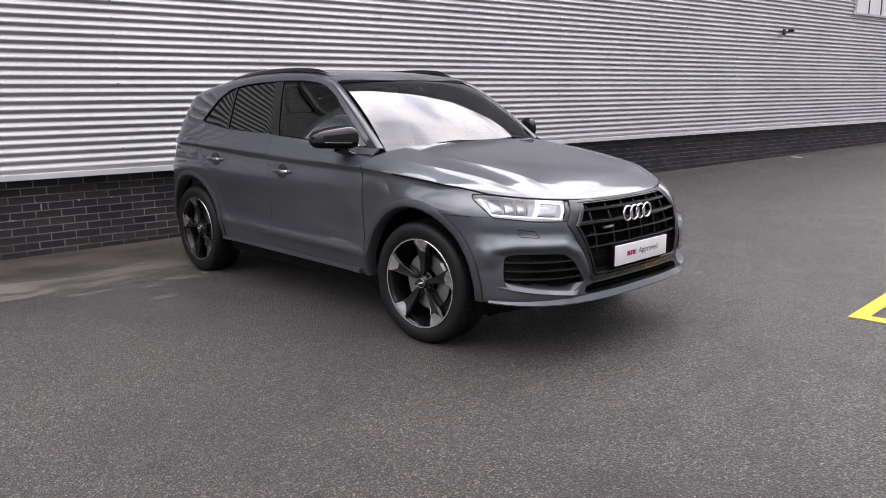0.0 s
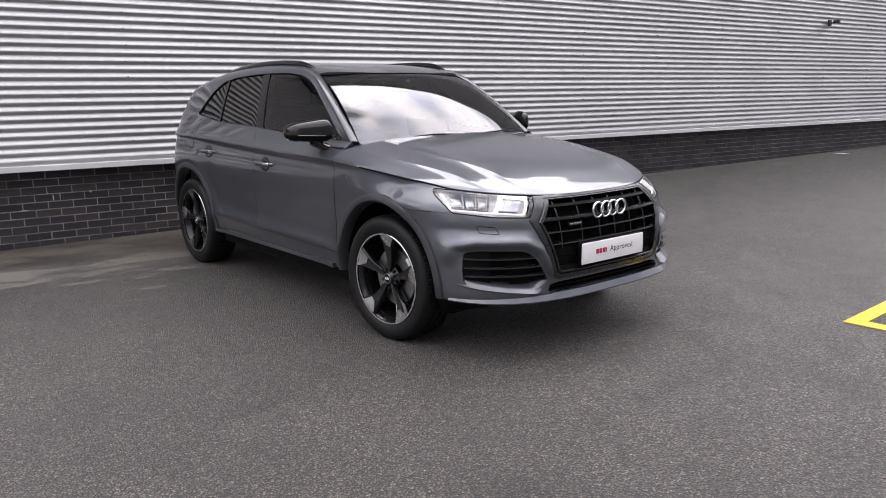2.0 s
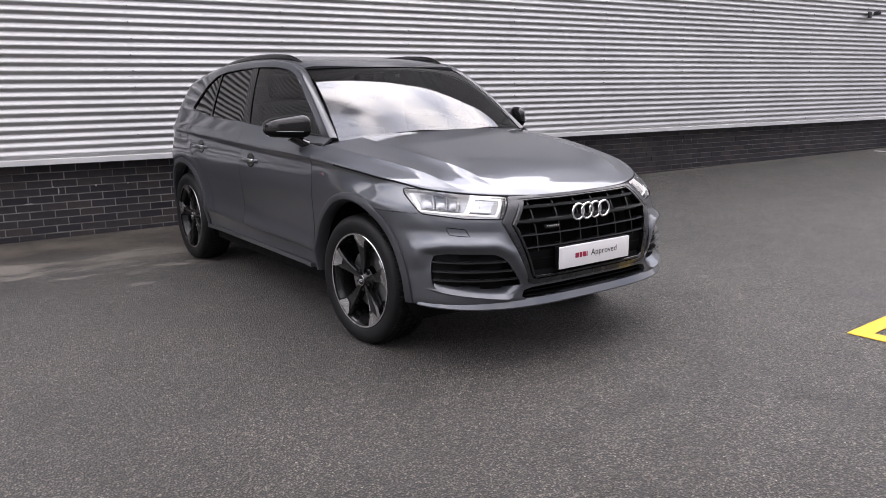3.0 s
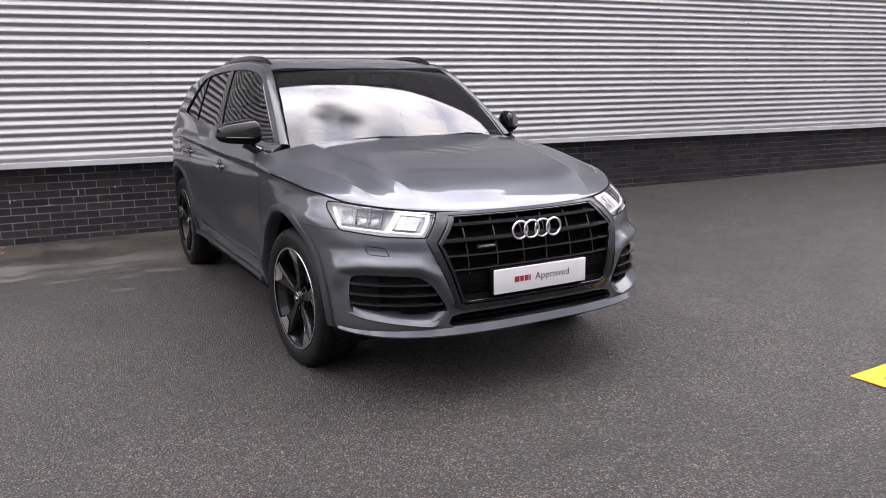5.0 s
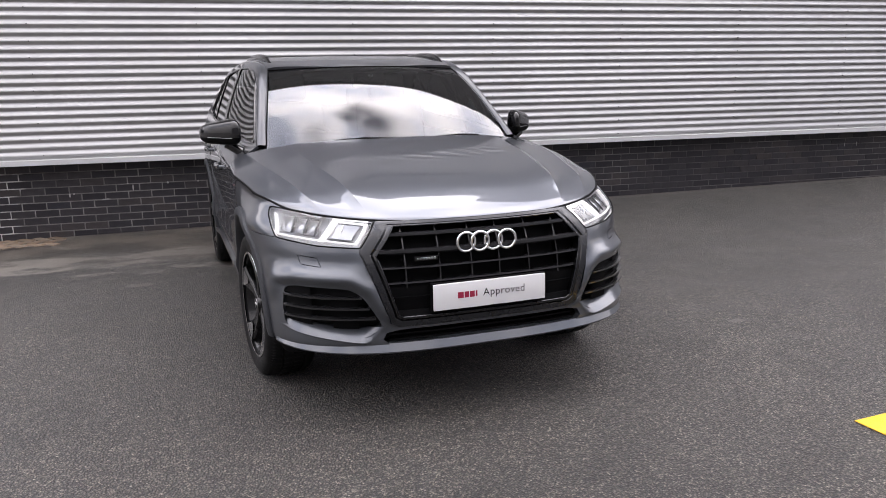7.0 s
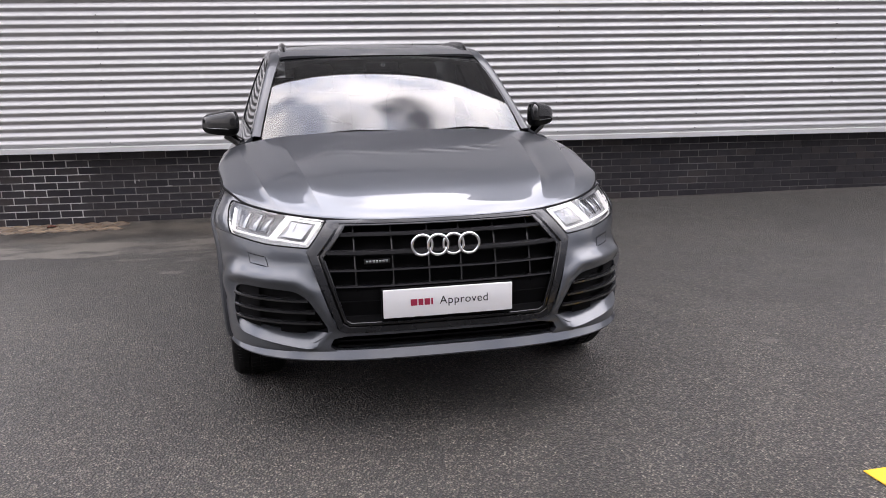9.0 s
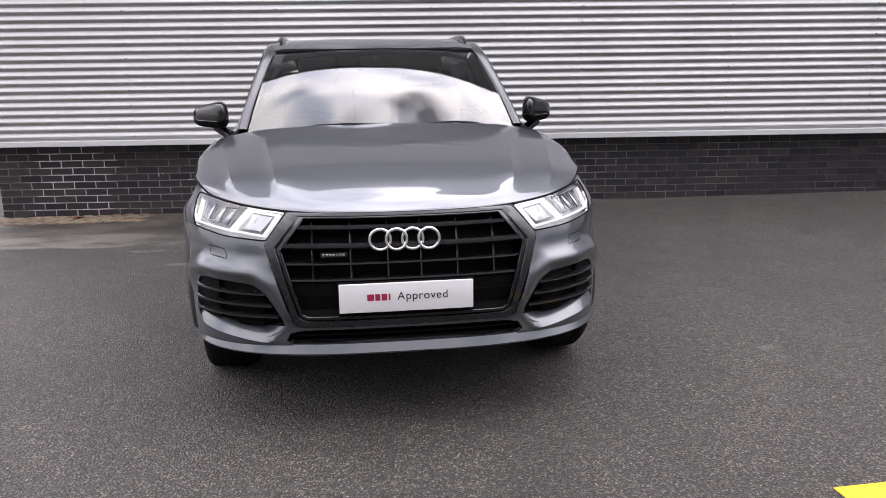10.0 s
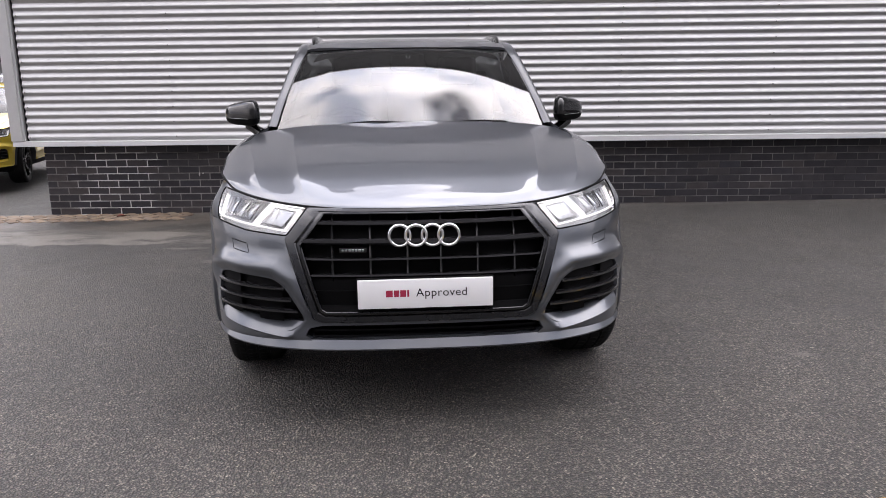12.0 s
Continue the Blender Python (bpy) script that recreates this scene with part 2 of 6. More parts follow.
    flat = mathn(nt, "SUBTRACT", 1.0, mathn(nt, "MULTIPLY", mathn(nt, "MAXIMUM", mask, dirt), 0.85))
    height = mathn(nt, "ADD", mathn(nt, "MULTIPLY", stones.outputs["Distance"], -1.0), mathn(nt, "MULTIPLY", grit, 0.3))
    bumped(nt, b, mathn(nt, "MULTIPLY", height, flat), 1.0, 0.016)
    return m


def brick_mat():
    m, nt, b = node_mat("engineering_brick")
    info = nt.nodes.new("ShaderNodeObjectInfo")
    geo = nt.nodes.new("ShaderNodeNewGeometry")
    vec = coords(nt)
    pick = mathn(nt, "FRACT", mathn(nt, "ADD", info.outputs["Random"], geo.outputs["Random Per Island"]))
    tone = ramp(nt, pick, [(0.0, (0.028, 0.027, 0.032)), (0.35, (0.038, 0.037, 0.043)), (0.7, (0.048, 0.045, 0.050)), (0.9, (0.062, 0.055, 0.056)), (1.0, (0.035, 0.036, 0.045))])
    n1, n2 = noise_at(nt, vec, 14.0, 5), noise_at(nt, vec, 160.0, 3)
    nt.links.new(mixc(nt, 1.0, tone, ramp(nt, n1, [(0.3, (0.8, 0.8, 0.8)), (0.7, (1.25, 1.22, 1.2))]), "MULTIPLY"), b.inputs["Base Color"])
    nt.links.new(ramp(nt, n1, [(0.3, (0.35, 0.35, 0.35)), (0.7, (0.6, 0.6, 0.6))]), b.inputs["Roughness"])
    b.inputs["Specular IOR Level"].default_value = 0.25
    bumped(nt, b, n2, 0.35, 0.002)
    return m


def mortar_mat():
    m, nt, b = node_mat("mortar")
    vec = coords(nt)
    n1, n2, n3 = noise_at(nt, vec, 1.3, 4), noise_at(nt, vec, 70.0, 4), noise_at(nt, vec, 6.0, 5)
    # lime bloom in the joints near the corner
    sep = nt.nodes.new("ShaderNodeSeparateXYZ")
    nt.links.new(vec, sep.inputs[0])
    off = mathn(nt, "ABSOLUTE", mathn(nt, "ADD", sep.outputs["X"], 2.66))
    edge = mathn(nt, "ADD", mathn(nt, "MULTIPLY", off, 1.4), mathn(nt, "MULTIPLY", mathn(nt, "SUBTRACT", sep.outputs["Z"], 0.52), 1.6, True))
    bloom = mathn(nt, "MULTIPLY", mathn(nt, "SUBTRACT", mathn(nt, "ADD", n3, 0.22), edge), 3.5, True)
    tone = mixc(nt, ramp(nt, n1, [(0.4, (0, 0, 0)), (0.62, (1, 1, 1))]), (0.10, 0.097, 0.094), (0.26, 0.252, 0.243))
    tone = mixc(nt, bloom, tone, (0.62, 0.61, 0.60))
    nt.links.new(mixc(nt, 1.0, tone, ramp(nt, n3, [(0.3, (0.7, 0.7, 0.7)), (0.7, (1.2, 1.2, 1.2))]), "MULTIPLY"), b.inputs["Base Color"])
    b.inputs["Roughness"].default_value = 0.9
    bumped(nt, b, n2, 0.5, 0.003)
    return m


def cladding_mat():
    m, nt, b = node_mat("silver_cladding")
    streak, cloudy = noise_at(nt, coords(nt, (0.6, 1, 9)), 2.0, 5), noise_at(nt, coords(nt), 0.7, 4)
    both = mathn(nt, "ADD", mathn(nt, "MULTIPLY", streak, 0.5), mathn(nt, "MULTIPLY", cloudy, 0.5))
    nt.links.new(ramp(nt, both, [(0.35, (0.46, 0.46, 0.463)), (0.65, (0.57, 0.57, 0.573))]), b.inputs["Base Color"])
    nt.links.new(ramp(nt, streak, [(0.3, (0.30, 0.30, 0.30)), (0.7, (0.42, 0.42, 0.42))]), b.inputs["Roughness"])
    b.inputs["Metallic"].default_value = 0.65
    return m


def paver_mat():
    m, nt, b = node_mat("tan_paver")
    info = nt.nodes.new("ShaderNodeObjectInfo")
    vec = coords(nt)
    tone = ramp(nt, info.outputs["Random"], [(0.0, (0.135, 0.092, 0.062)), (0.5, (0.205, 0.145, 0.096)), (0.8, (0.255, 0.190, 0.130)), (1.0, (0.150, 0.120, 0.095))])
    dirt = noise_at(nt, vec, 9.0, 6, 0.65)
    nt.links.new(mixc(nt, ramp(nt, dirt, [(0.48, (0, 0, 0)), (0.68, (1, 1, 1))]), tone, (0.115, 0.100, 0.086)), b.inputs["Base Color"])
    b.inputs["Roughness"].default_value = 0.85
    bumped(nt, b, noise_at(nt, vec, 150.0, 3), 0.4, 0.003)
    return m


ASPHALT, BRICK, MORTAR, CLADDING = asphalt_mat(), brick_mat(), mortar_mat(), cladding_mat()
TRIM = plain("silver_trim", (0.62, 0.62, 0.625), 0.45, 0.2, vary=0.06, scale=3)
FASCIA = plain("grey_fascia", (0.16, 0.16, 0.163), 0.5, 0.0, vary=0.08, scale=2)
PAINT = car_paint("grey_metallic_paint", (0.084, 0.093, 0.109), 0.68)
YELLOW_PAINT = car_paint("yellow_paint", (0.75, 0.55, 0.03), 0.1)
WHITE_PAINT = car_paint("white_paint", (0.75, 0.75, 0.76), 0.05)
FLARE = plain("satin_grey_plastic", (0.034, 0.036, 0.041), 0.45, 0.0, spec=0.3)
BLACK_GLOSS = plain("gloss_black", (0.006, 0.006, 0.0065), 0.12, coat=0.3, vary=0.2, spec=0.4)
BLACK_PLASTIC = plain("black_plastic", (0.0035, 0.0035, 0.004), 0.6, bump=0.15, spec=0.08)
RUBBER = plain("tyre_rubber", (0.0055, 0.0055, 0.006), 0.55, bump=0.3, spec=0.25)
CHROME = plain("chrome", (0.82, 0.82, 0.83), 0.08, 1.0, vary=0.03)
SATIN_ALU = plain("satin_aluminium", (0.42, 0.43, 0.45), 0.28, 1.0, vary=0.05)
MACHINED = plain("machined_alloy", (0.62, 0.62, 0.63), 0.25, 1.0, vary=0.06)
STEEL = plain("brake_steel", (0.28, 0.28, 0.28), 0.4, 1.0)
GLASS = glass("clear_glass", (0.68, 0.72, 0.71), 1.85)
PRIVACY = glass("privacy_glass", (0.012, 0.013, 0.014), 1.65)
SIDE_GLASS = glass("side_glass", (0.58, 0.64, 0.63), 1.65)
LENS = glass("lens_glass", (0.95, 0.96, 0.97))
CABIN = plain("black_cabin_trim", (0.010, 0.010, 0.011), 0.8, bump=0.2, spec=0.15)
WHITE_PLATE = plain("white_plate", (0.86, 0.86, 0.87), 0.35, vary=0.02)
RED_INK = plain("red_ink", (0.36, 0.02, 0.06), 0.5)
BLACK_INK = plain("black_ink", (0.025, 0.022, 0.028), 0.5)
LAMP_CELL = plain("lamp_cell", (0.36, 0.37, 0.39), 0.22, 0.85, coat=0.5, vary=0.05)
LAMP_CORE = plain("lamp_reflector", (0.42, 0.43, 0.45), 0.40, 0.4)
YELLOW_LINE = plain("yellow_road_paint", (0.64, 0.385, 0.014), 0.6, vary=0.18, scale=14, bump=0.6)
PAVER = paver_mat()
DARK_METAL = plain("dark_metal", (0.05, 0.05, 0.055), 0.4, 0.6)
DRL = bpy.data.materials.new("running_light")
DRL.use_nodes = True
DRL.node_tree.nodes["Principled BSDF"].inputs["Base Color"].default_value = (0.8, 0.8, 0.8, 1)
DRL.node_tree.nodes["Principled BSDF"].inputs["Emission Color"].default_value = (1.0, 0.98, 0.96, 1)
DRL.node_tree.nodes["Principled BSDF"].inputs["Emission Strength"].default_value = 0.9


# ---- mesh helpers ----
def mesh_of(bm, name, material, smooth=True, sharp=40, fix=True):
    if fix:
        bmesh.ops.recalc_face_normals(bm, faces=bm.faces)
    me = bpy.data.meshes.new(name)
    bm.to_mesh(me)
    bm.free()
    me.materials.append(material)
    if smooth:
        me.shade_smooth()
        me.set_sharp_from_angle(angle=radians(sharp))
    return me


def part(name, bm, material, parent, label="", smooth=True, sharp=40, fix=True):
    ob = new(name, mesh_of(bm, name, material, smooth, sharp, fix))
    ob.parent = parent
    return tagged(ob, label)


def thing(name, label, category, m=None, group="", kind=""):
    ob = new(name)
    ob.empty_display_size = 0.2
    ob.matrix_world = m or Matrix()
    return tagged(ob, label, category, group, kind)


def add_box(bm, lo, hi, bevel=0.0, seg=2, m=None):
    made = bmesh.ops.create_cube(bm, size=1.0)
    vs = made["verts"]
    size, mid = [h - l for l, h in zip(lo, hi)], [(l + h) / 2 for l, h in zip(lo, hi)]
    for v in vs:
        v.co = Vector([mid[i] + v.co[i] * size[i] for i in range(3)])
    if m:
        bmesh.ops.transform(bm, matrix=m, verts=vs)
    if bevel:
        es = list({e for v in vs for e in v.link_edges})
        bmesh.ops.bevel(bm, geom=es, offset=bevel, segments=seg, affect="EDGES", profile=0.6)
    return bm


def box(lo, hi, bevel=0.0, seg=2, m=None):
    return add_box(bmesh.new(), lo, hi, bevel, seg, m)


def add_grid(bm, P, wrap_u=False, wrap_v=False):
    """Faces over a grid of points P[i][j]."""
    P = np.asarray(P, float)
    nu, nv = P.shape[:2]
    vs = [[bm.verts.new(P[i, j]) for j in range(nv)] for i in range(nu)]
    for i in range(nu if wrap_u else nu - 1):
        for j in range(nv if wrap_v else nv - 1):
            q = (vs[i][j], vs[(i + 1) % nu][j], vs[(i + 1) % nu][(j + 1) % nv], vs[i][(j + 1) % nv])
            try:
                bm.faces.new(q)
            except ValueError:
                pass
    return vs


def grid(P, wrap_u=False, wrap_v=False):
    bm = bmesh.new()
    add_grid(bm, P, wrap_u, wrap_v)
    return bm


def add_lathe(bm, profile, seg=64, axis="X", centre=(0, 0, 0), closed=False):
    """A profile of (radius, height) turned about an axis."""
    P = []
    for k in range(seg):
        a = 2 * math.pi * k / seg
        row = []
        for r, h in profile:
            p = (h, r * math.cos(a), r * math.sin(a)) if axis == "X" else (r * math.cos(a), h, r * math.sin(a)) if axis == "Y" else (r * math.cos(a), r * math.sin(a), h)
            row.append([p[i] + centre[i] for i in range(3)])
        P.append(row)
    add_grid(bm, P, wrap_u=True, wrap_v=closed)
    return bm


def add_tube(bm, path, radius, seg=10, cap=True):
    """A round bar along a path."""
    path = [Vector(p) for p in path]
    rings = []
    up = Vector((0.12, 0.33, 0.94))
    for i, p in enumerate(path):
        d = (path[min(i + 1, len(path) - 1)] - path[max(i - 1, 0)]).normalized()
        a = d.cross(up).normalized()
        b = d.cross(a).normalized()
        r = radius[i] if isinstance(radius, (list, tuple)) else radius
        rings.append([p + a * r * math.cos(2 * math.pi * k / seg) + b * r * math.sin(2 * math.pi * k / seg) for k in range(seg)])
    vs = add_grid(bm, rings, wrap_v=True)
    if cap:
        bm.faces.new(vs[0])
        bm.faces.new(vs[-1][::-1])
    return bm


def sweep(bm, path, profile, up=(0, 0, 1), cap=True):
    """A closed profile of (out, up) carried along a path; out lies across path and up."""
    path, up = [Vector(p) for p in path], Vector(up)
    rings = []
    for i, p in enumerate(path):
        d = (path[min(i + 1, len(path) - 1)] - path[max(i - 1, 0)]).normalized()
        a = d.cross(up).normalized()
        rings.append([p + a * o + up * h for o, h in profile])
    vs = add_grid(bm, rings, wrap_v=True)
    if cap:
        bm.faces.new(vs[0])
        bm.faces.new(vs[-1][::-1])
    return bm


def curve_at(points, t):
    """Smooth (Catmull-Rom) value at t through (t, value...) rows in order of t."""
    ts = [p[0] for p in points]
    if t <= ts[0]:
        return np.array(points[0][1:], float)
    if t >= ts[-1]:
        return np.array(points[-1][1:], float)
    i = max(k for k in range(len(ts) - 1) if ts[k] <= t)
    p = [np.array(points[min(max(k, 0), len(points) - 1)][1:], float) for k in range(i - 1, i + 3)]
    tt = [ts[min(max(k, 0), len(ts) - 1)] for k in range(i - 1, i + 3)]
    h = tt[2] - tt[1]
    m1 = (p[2] - p[0]) / max(tt[2] - tt[0], 1e-6)
    m2 = (p[3] - p[1]) / max(tt[3] - tt[1], 1e-6)
    s = (t - tt[1]) / h
    return (2 * s**3 - 3 * s**2 + 1) * p[1] + (s**3 - 2 * s**2 + s) * h * m1 + (-2 * s**3 + 3 * s**2) * p[2] + (s**3 - s**2) * h * m2


def val(points, t):
    return float(curve_at(points, t)[0])


def smooth01(x):
    x = min(max(x, 0.0), 1.0)
    return x * x * (3 - 2 * x)


def in_poly(p, poly):
    inside, n = False, len(poly)
    for i in range(n):
        (x1, y1), (x2, y2) = poly[i], poly[(i + 1) % n]
        if (y1 > p[1]) != (y2 > p[1]) and p[0] < (x2 - x1) * (p[1] - y1) / (y2 - y1) + x1:
            inside = not inside
    return inside


def poly_dist(p, poly):
    """Distance from p to the outline of poly, negative inside."""
    best, n = 9.0, len(poly)
    for i in range(n):
        (x1, y1), (x2, y2) = poly[i], poly[(i + 1) % n]
        dx, dy = x2 - x1, y2 - y1
        s = min(max(((p[0] - x1) * dx + (p[1] - y1) * dy) / (dx * dx + dy * dy + 1e-12), 0), 1)
        best = min(best, math.hypot(p[0] - x1 - s * dx, p[1] - y1 - s * dy))
    return -best if in_poly(p, poly) else best


def rounded(poly, r, seg=4):
    """The polygon with its corners rounded by r."""
    out, n = [], len(poly)
    for i in range(n):
        a, b, c = Vector(poly[i - 1]), Vector(poly[i]), Vector(poly[(i + 1) % n])
        k1, k2 = min(r, (a - b).length * 0.45), min(r, (c - b).length * 0.45)
        p, q = b + (a - b).normalized() * k1, b + (c - b).normalized() * k2
        for s in range(seg + 1):
            t = s / seg
            v = p * (1 - t) ** 2 + b * 2 * t * (1 - t) + q * t * t
            out.append((v.x, v.y))
    return out


def carve(bm, poly, ax, keep=None, margin=0.05):
    """Cut the outline of poly, seen along the third axis, into the faces of bm; gives the faces inside it."""
    n = len(poly)
    for i in range(n):
        p, q = poly[i], poly[(i + 1) % n]
        d = (q[0] - p[0], q[1] - p[1])
        ln = math.hypot(*d)
        if ln < 1e-6:
            continue
        near = []
        for f in bm.faces:
            c = f.calc_center_median()
            if keep and not keep(c):
                continue
            s = ((c[ax[0]] - p[0]) * d[0] + (c[ax[1]] - p[1]) * d[1]) / (ln * ln)
            off = abs((c[ax[0]] - p[0]) * d[1] - (c[ax[1]] - p[1]) * d[0]) / ln
            if -margin / ln < s < 1 + margin / ln and off < margin:
                near.append(f)
        if not near:
            continue
        es, vs = list({e for f in near for e in f.edges}), list({v for f in near for v in f.verts})
        co, no = [0.0] * 3, [0.0] * 3
        co[ax[0]], co[ax[1]], no[ax[0]], no[ax[1]] = p[0], p[1], -d[1] / ln, d[0] / ln
        bmesh.ops.bisect_plane(bm, geom=near + es + vs, dist=1e-5, plane_co=co, plane_no=no)
    hit = []
    for f in bm.faces:
        c = f.calc_center_median()
        if (not keep or keep(c)) and in_poly((c[ax[0]], c[ax[1]]), poly):
            hit.append(f)
    return hit


def lift(bm, faces):
    """Moves faces out of bm into a mesh of their own."""
    out, made = bmesh.new(), {}
    for f in faces:
        vs = []
        for v in f.verts:
            if v not in made:
                made[v] = out.verts.new(v.co)
            vs.append(made[v])
        out.faces.new(vs)
    bmesh.ops.delete(bm, geom=faces, context="FACES")
    return out


def rim(bm, gap=0.002, depth=0.014, skip=None):
    """Pulls the free edges of a panel back by the shut gap and turns them inwards."""
    bm.normal_update()
    edges = [e for e in bm.edges if e.is_boundary and not (skip and all(skip(v.co) for v in e.verts))]
    verts = {v for e in edges for v in e.verts}
    shift = {}
    for v in verts:
        d = Vector()
        for f in v.link_faces:
            d += (f.calc_center_median() - v.co)
        d -= v.normal * d.dot(v.normal)
        shift[v] = d.normalized() * gap if d.length > 1e-6 else Vector()
    normals = {v: v.normal.copy() for v in verts}
    for v, d in shift.items():
        v.co += d
    back = {v: normals[v] for v in verts}
    made = bmesh.ops.extrude_edge_only(bm, edges=edges)["geom"]
    for v in [g for g in made if isinstance(g, bmesh.types.BMVert)]:
        src = [e.other_vert(v) for e in v.link_edges if e.other_vert(v) in back]
        if src:
            v.co -= back[src[0]] * depth
    return bm


def both_sides(bm):
    """Adds the mirror image across the car's middle plane."""
    src_v, src_f = list(bm.verts), list(bm.faces)
    made = {v: bm.verts.new((-v.co.x, v.co.y, v.co.z)) for v in src_v}
    for f in src_f:
        bm.faces.new([made[v] for v in reversed(f.verts)])
    bmesh.ops.remove_doubles(bm, verts=bm.verts, dist=0.0004)
    return bm


def flipped(bm):
    """The same mesh, mirrored across the car's middle plane."""
    for v in bm.verts:
        v.co.x = -v.co.x
    bmesh.ops.reverse_faces(bm, faces=bm.faces)
    return bm


def prism(poly, ax, lo, hi):
    """A polygon given in two axes, carried along the third from lo to hi."""
    bm = bmesh.new()
    third = 3 - ax[0] - ax[1]
    rows = []
    for h in (lo, hi):
        row = []
        for a, b in poly:
            c = [0.0] * 3
            c[ax[0]], c[ax[1]], c[third] = a, b, h
            row.append(bm.verts.new(c))
        rows.append(row)
    n = len(poly)
    for i in range(n):
        bm.faces.new((rows[0][i], rows[0][(i + 1) % n], rows[1][(i + 1) % n], rows[1][i]))
    bm.faces.new(rows[0])
    bm.faces.new(rows[1][::-1])
    return bm


# ---- ground ----
WALL_Y, CLAD_Y, TRIM_Z, TOP_Z, FASCIA_Z = 4.61, 4.475, 0.720, 7.55, 3.75
WALL_X0, WALL_X1 = -3.42, 60.0


def ground_z(x, y):
    """Level under the car; by the wall it climbs gently with x."""
    return max(-0.08, min(0.3, 0.0125 * (x - 0.9))) * smooth01((y - 2.95) / 1.3)


def build_ground():
    bm = bmesh.new()
    xs = [-1500, -300, -80, -30, -14] + [-8 + 0.5 * i for i in range(60)] + [24, 30, 45, 80, 300, 1500]
    ys = [-1500, -300, -80, -25, -8, -4, -2, 0, 1.5, 2.5, 2.95] + [3.1 + 0.1 * i for i in range(16)] + [5, 7, 10, 16, 30, 80, 300, 1500]
    add_grid(bm, [[(x, y, ground_z(x, y)) for y in ys] for x in xs])
    g = new("ground", mesh_of(bm, "ground", ASPHALT))
    tagged(g, "dark grey asphalt forecourt with pale dried silt by the wall", "ground", kind="structure")


build_ground()


# ---- the building: dark brick plinth, corrugated silver cladding ----
def build_building():
    core = bmesh.new()
    add_box(core, (WALL_X0 + 0.012, WALL_Y + 0.0045, -0.3), (WALL_X1, WALL_Y + 0.3, TRIM_Z + 0.2))
    add_box(core, (WALL_X0 + 0.008, WALL_Y + 0.3, -0.3), (WALL_X0 + 0.3, 30, TRIM_Z + 0.2))
    wall = new("wall_plinth", mesh_of(core, "wall_plinth", MORTAR, smooth=False))
    tagged(wall, "low plinth of dark blue-grey engineering brick with pale joints", "brick wall", kind="structure")

    shell = bmesh.new()
    add_box(shell, (-3.62, CLAD_Y + 0.05, TRIM_Z + 0.03), (WALL_X1, CLAD_Y + 0.25, TOP_Z))
    add_box(shell, (-3.62, CLAD_Y + 0.25, TRIM_Z + 0.03), (-3.42, 30, TOP_Z))
    add_box(shell, (-3.62, CLAD_Y + 0.05, TOP_Z), (WALL_X1, 30, TOP_Z + 0.15))
    clad = new("wall_clad", mesh_of(shell, "wall_clad", DARK_METAL, smooth=False))
    tagged(clad, "tall wall of horizontal corrugated silver metal cladding", "metal wall", kind="structure")

    pitch, amp, per = 0.0781, 0.0105, 14
    z0, z1 = TRIM_Z + 0.05, FASCIA_Z
    n = int((z1 - z0) / pitch * per)
    xs = [-3.50, 3.3, 10.1, 16.9, 23.7, 30.5, 37.3, 44.1, 52.0, WALL_X1]
    for a, b in zip(xs, xs[1:]):
        bm = bmesh.new()
        rows = []
        for i in range(n + 1):
            z = z0 + i * pitch / per
            f = ((z - z0) / pitch - 0.526) % 1.0
            y = CLAD_Y - amp * math.cos(math.pi * (f / 0.62 if f < 0.62 else 1 + (f - 0.62) / 0.38)) + 0.012
            rows.append([(a, y, z), (b, y, z)])
        add_grid(bm, rows)
        part("cladding_sheet", bm, CLADDING, clad, smooth=True, sharp=180)
        part("fascia_panel", box((a + 0.004, CLAD_Y - 0.006, FASCIA_Z + 0.20), (b - 0.004, CLAD_Y + 0.05, TOP_Z), 0.004), FASCIA, clad, "plain mid-grey fascia panel", smooth=False)
    part("fascia_trim", box((-3.52, CLAD_Y - 0.035, FASCIA_Z), (WALL_X1, CLAD_Y + 0.05, FASCIA_Z + 0.10), 0.004), DARK_METAL, clad, "dark trim between ribbed sheets and fascia", smooth=False)
    part("fascia_trim", box((-3.52, CLAD_Y - 0.022, FASCIA_Z + 0.102), (WALL_X1, CLAD_Y + 0.05, FASCIA_Z + 0.196), 0.004), TRIM, clad, smooth=False)
    # trims
    t = bmesh.new()
    sweep(t, [(-3.66, CLAD_Y, TRIM_Z), (WALL_X1, CLAD_Y, TRIM_Z)], [(0.0, 0.055), (0.022, 0.047), (0.027, 0.0), (-0.09, 0.0), (-0.09, 0.055)])
    part("drip_trim", t, TRIM, clad, smooth=False)
    t = box((-3.67, CLAD_Y - 0.03, TRIM_Z + 0.056), (-3.55, CLAD_Y + 0.20, TOP_Z), 0.006)
    part("corner_trim", t, TRIM, clad)
    t = box((-3.548, CLAD_Y - 0.012, TRIM_Z + 0.056), (-3.53, CLAD_Y + 0.04, TOP_Z), 0.002)
    part("corner_bead", t, TRIM, clad)
    t = box((-3.68, CLAD_Y - 0.06, TOP_Z), (WALL_X1, CLAD_Y + 0.2, TOP_Z + 0.16), 0.01)
    part("eaves_trim", t, TRIM, clad)
    t = box((-3.62, WALL_Y - 0.02, TRIM_Z + 0.004), (WALL_X1, WALL_Y + 0.3, TRIM_Z + 0.03))
    part("soffit", t, DARK_METAL, clad, smooth=False)
    # fixing heads in columns
    f = bmesh.new()
    rng = random.Random(4)
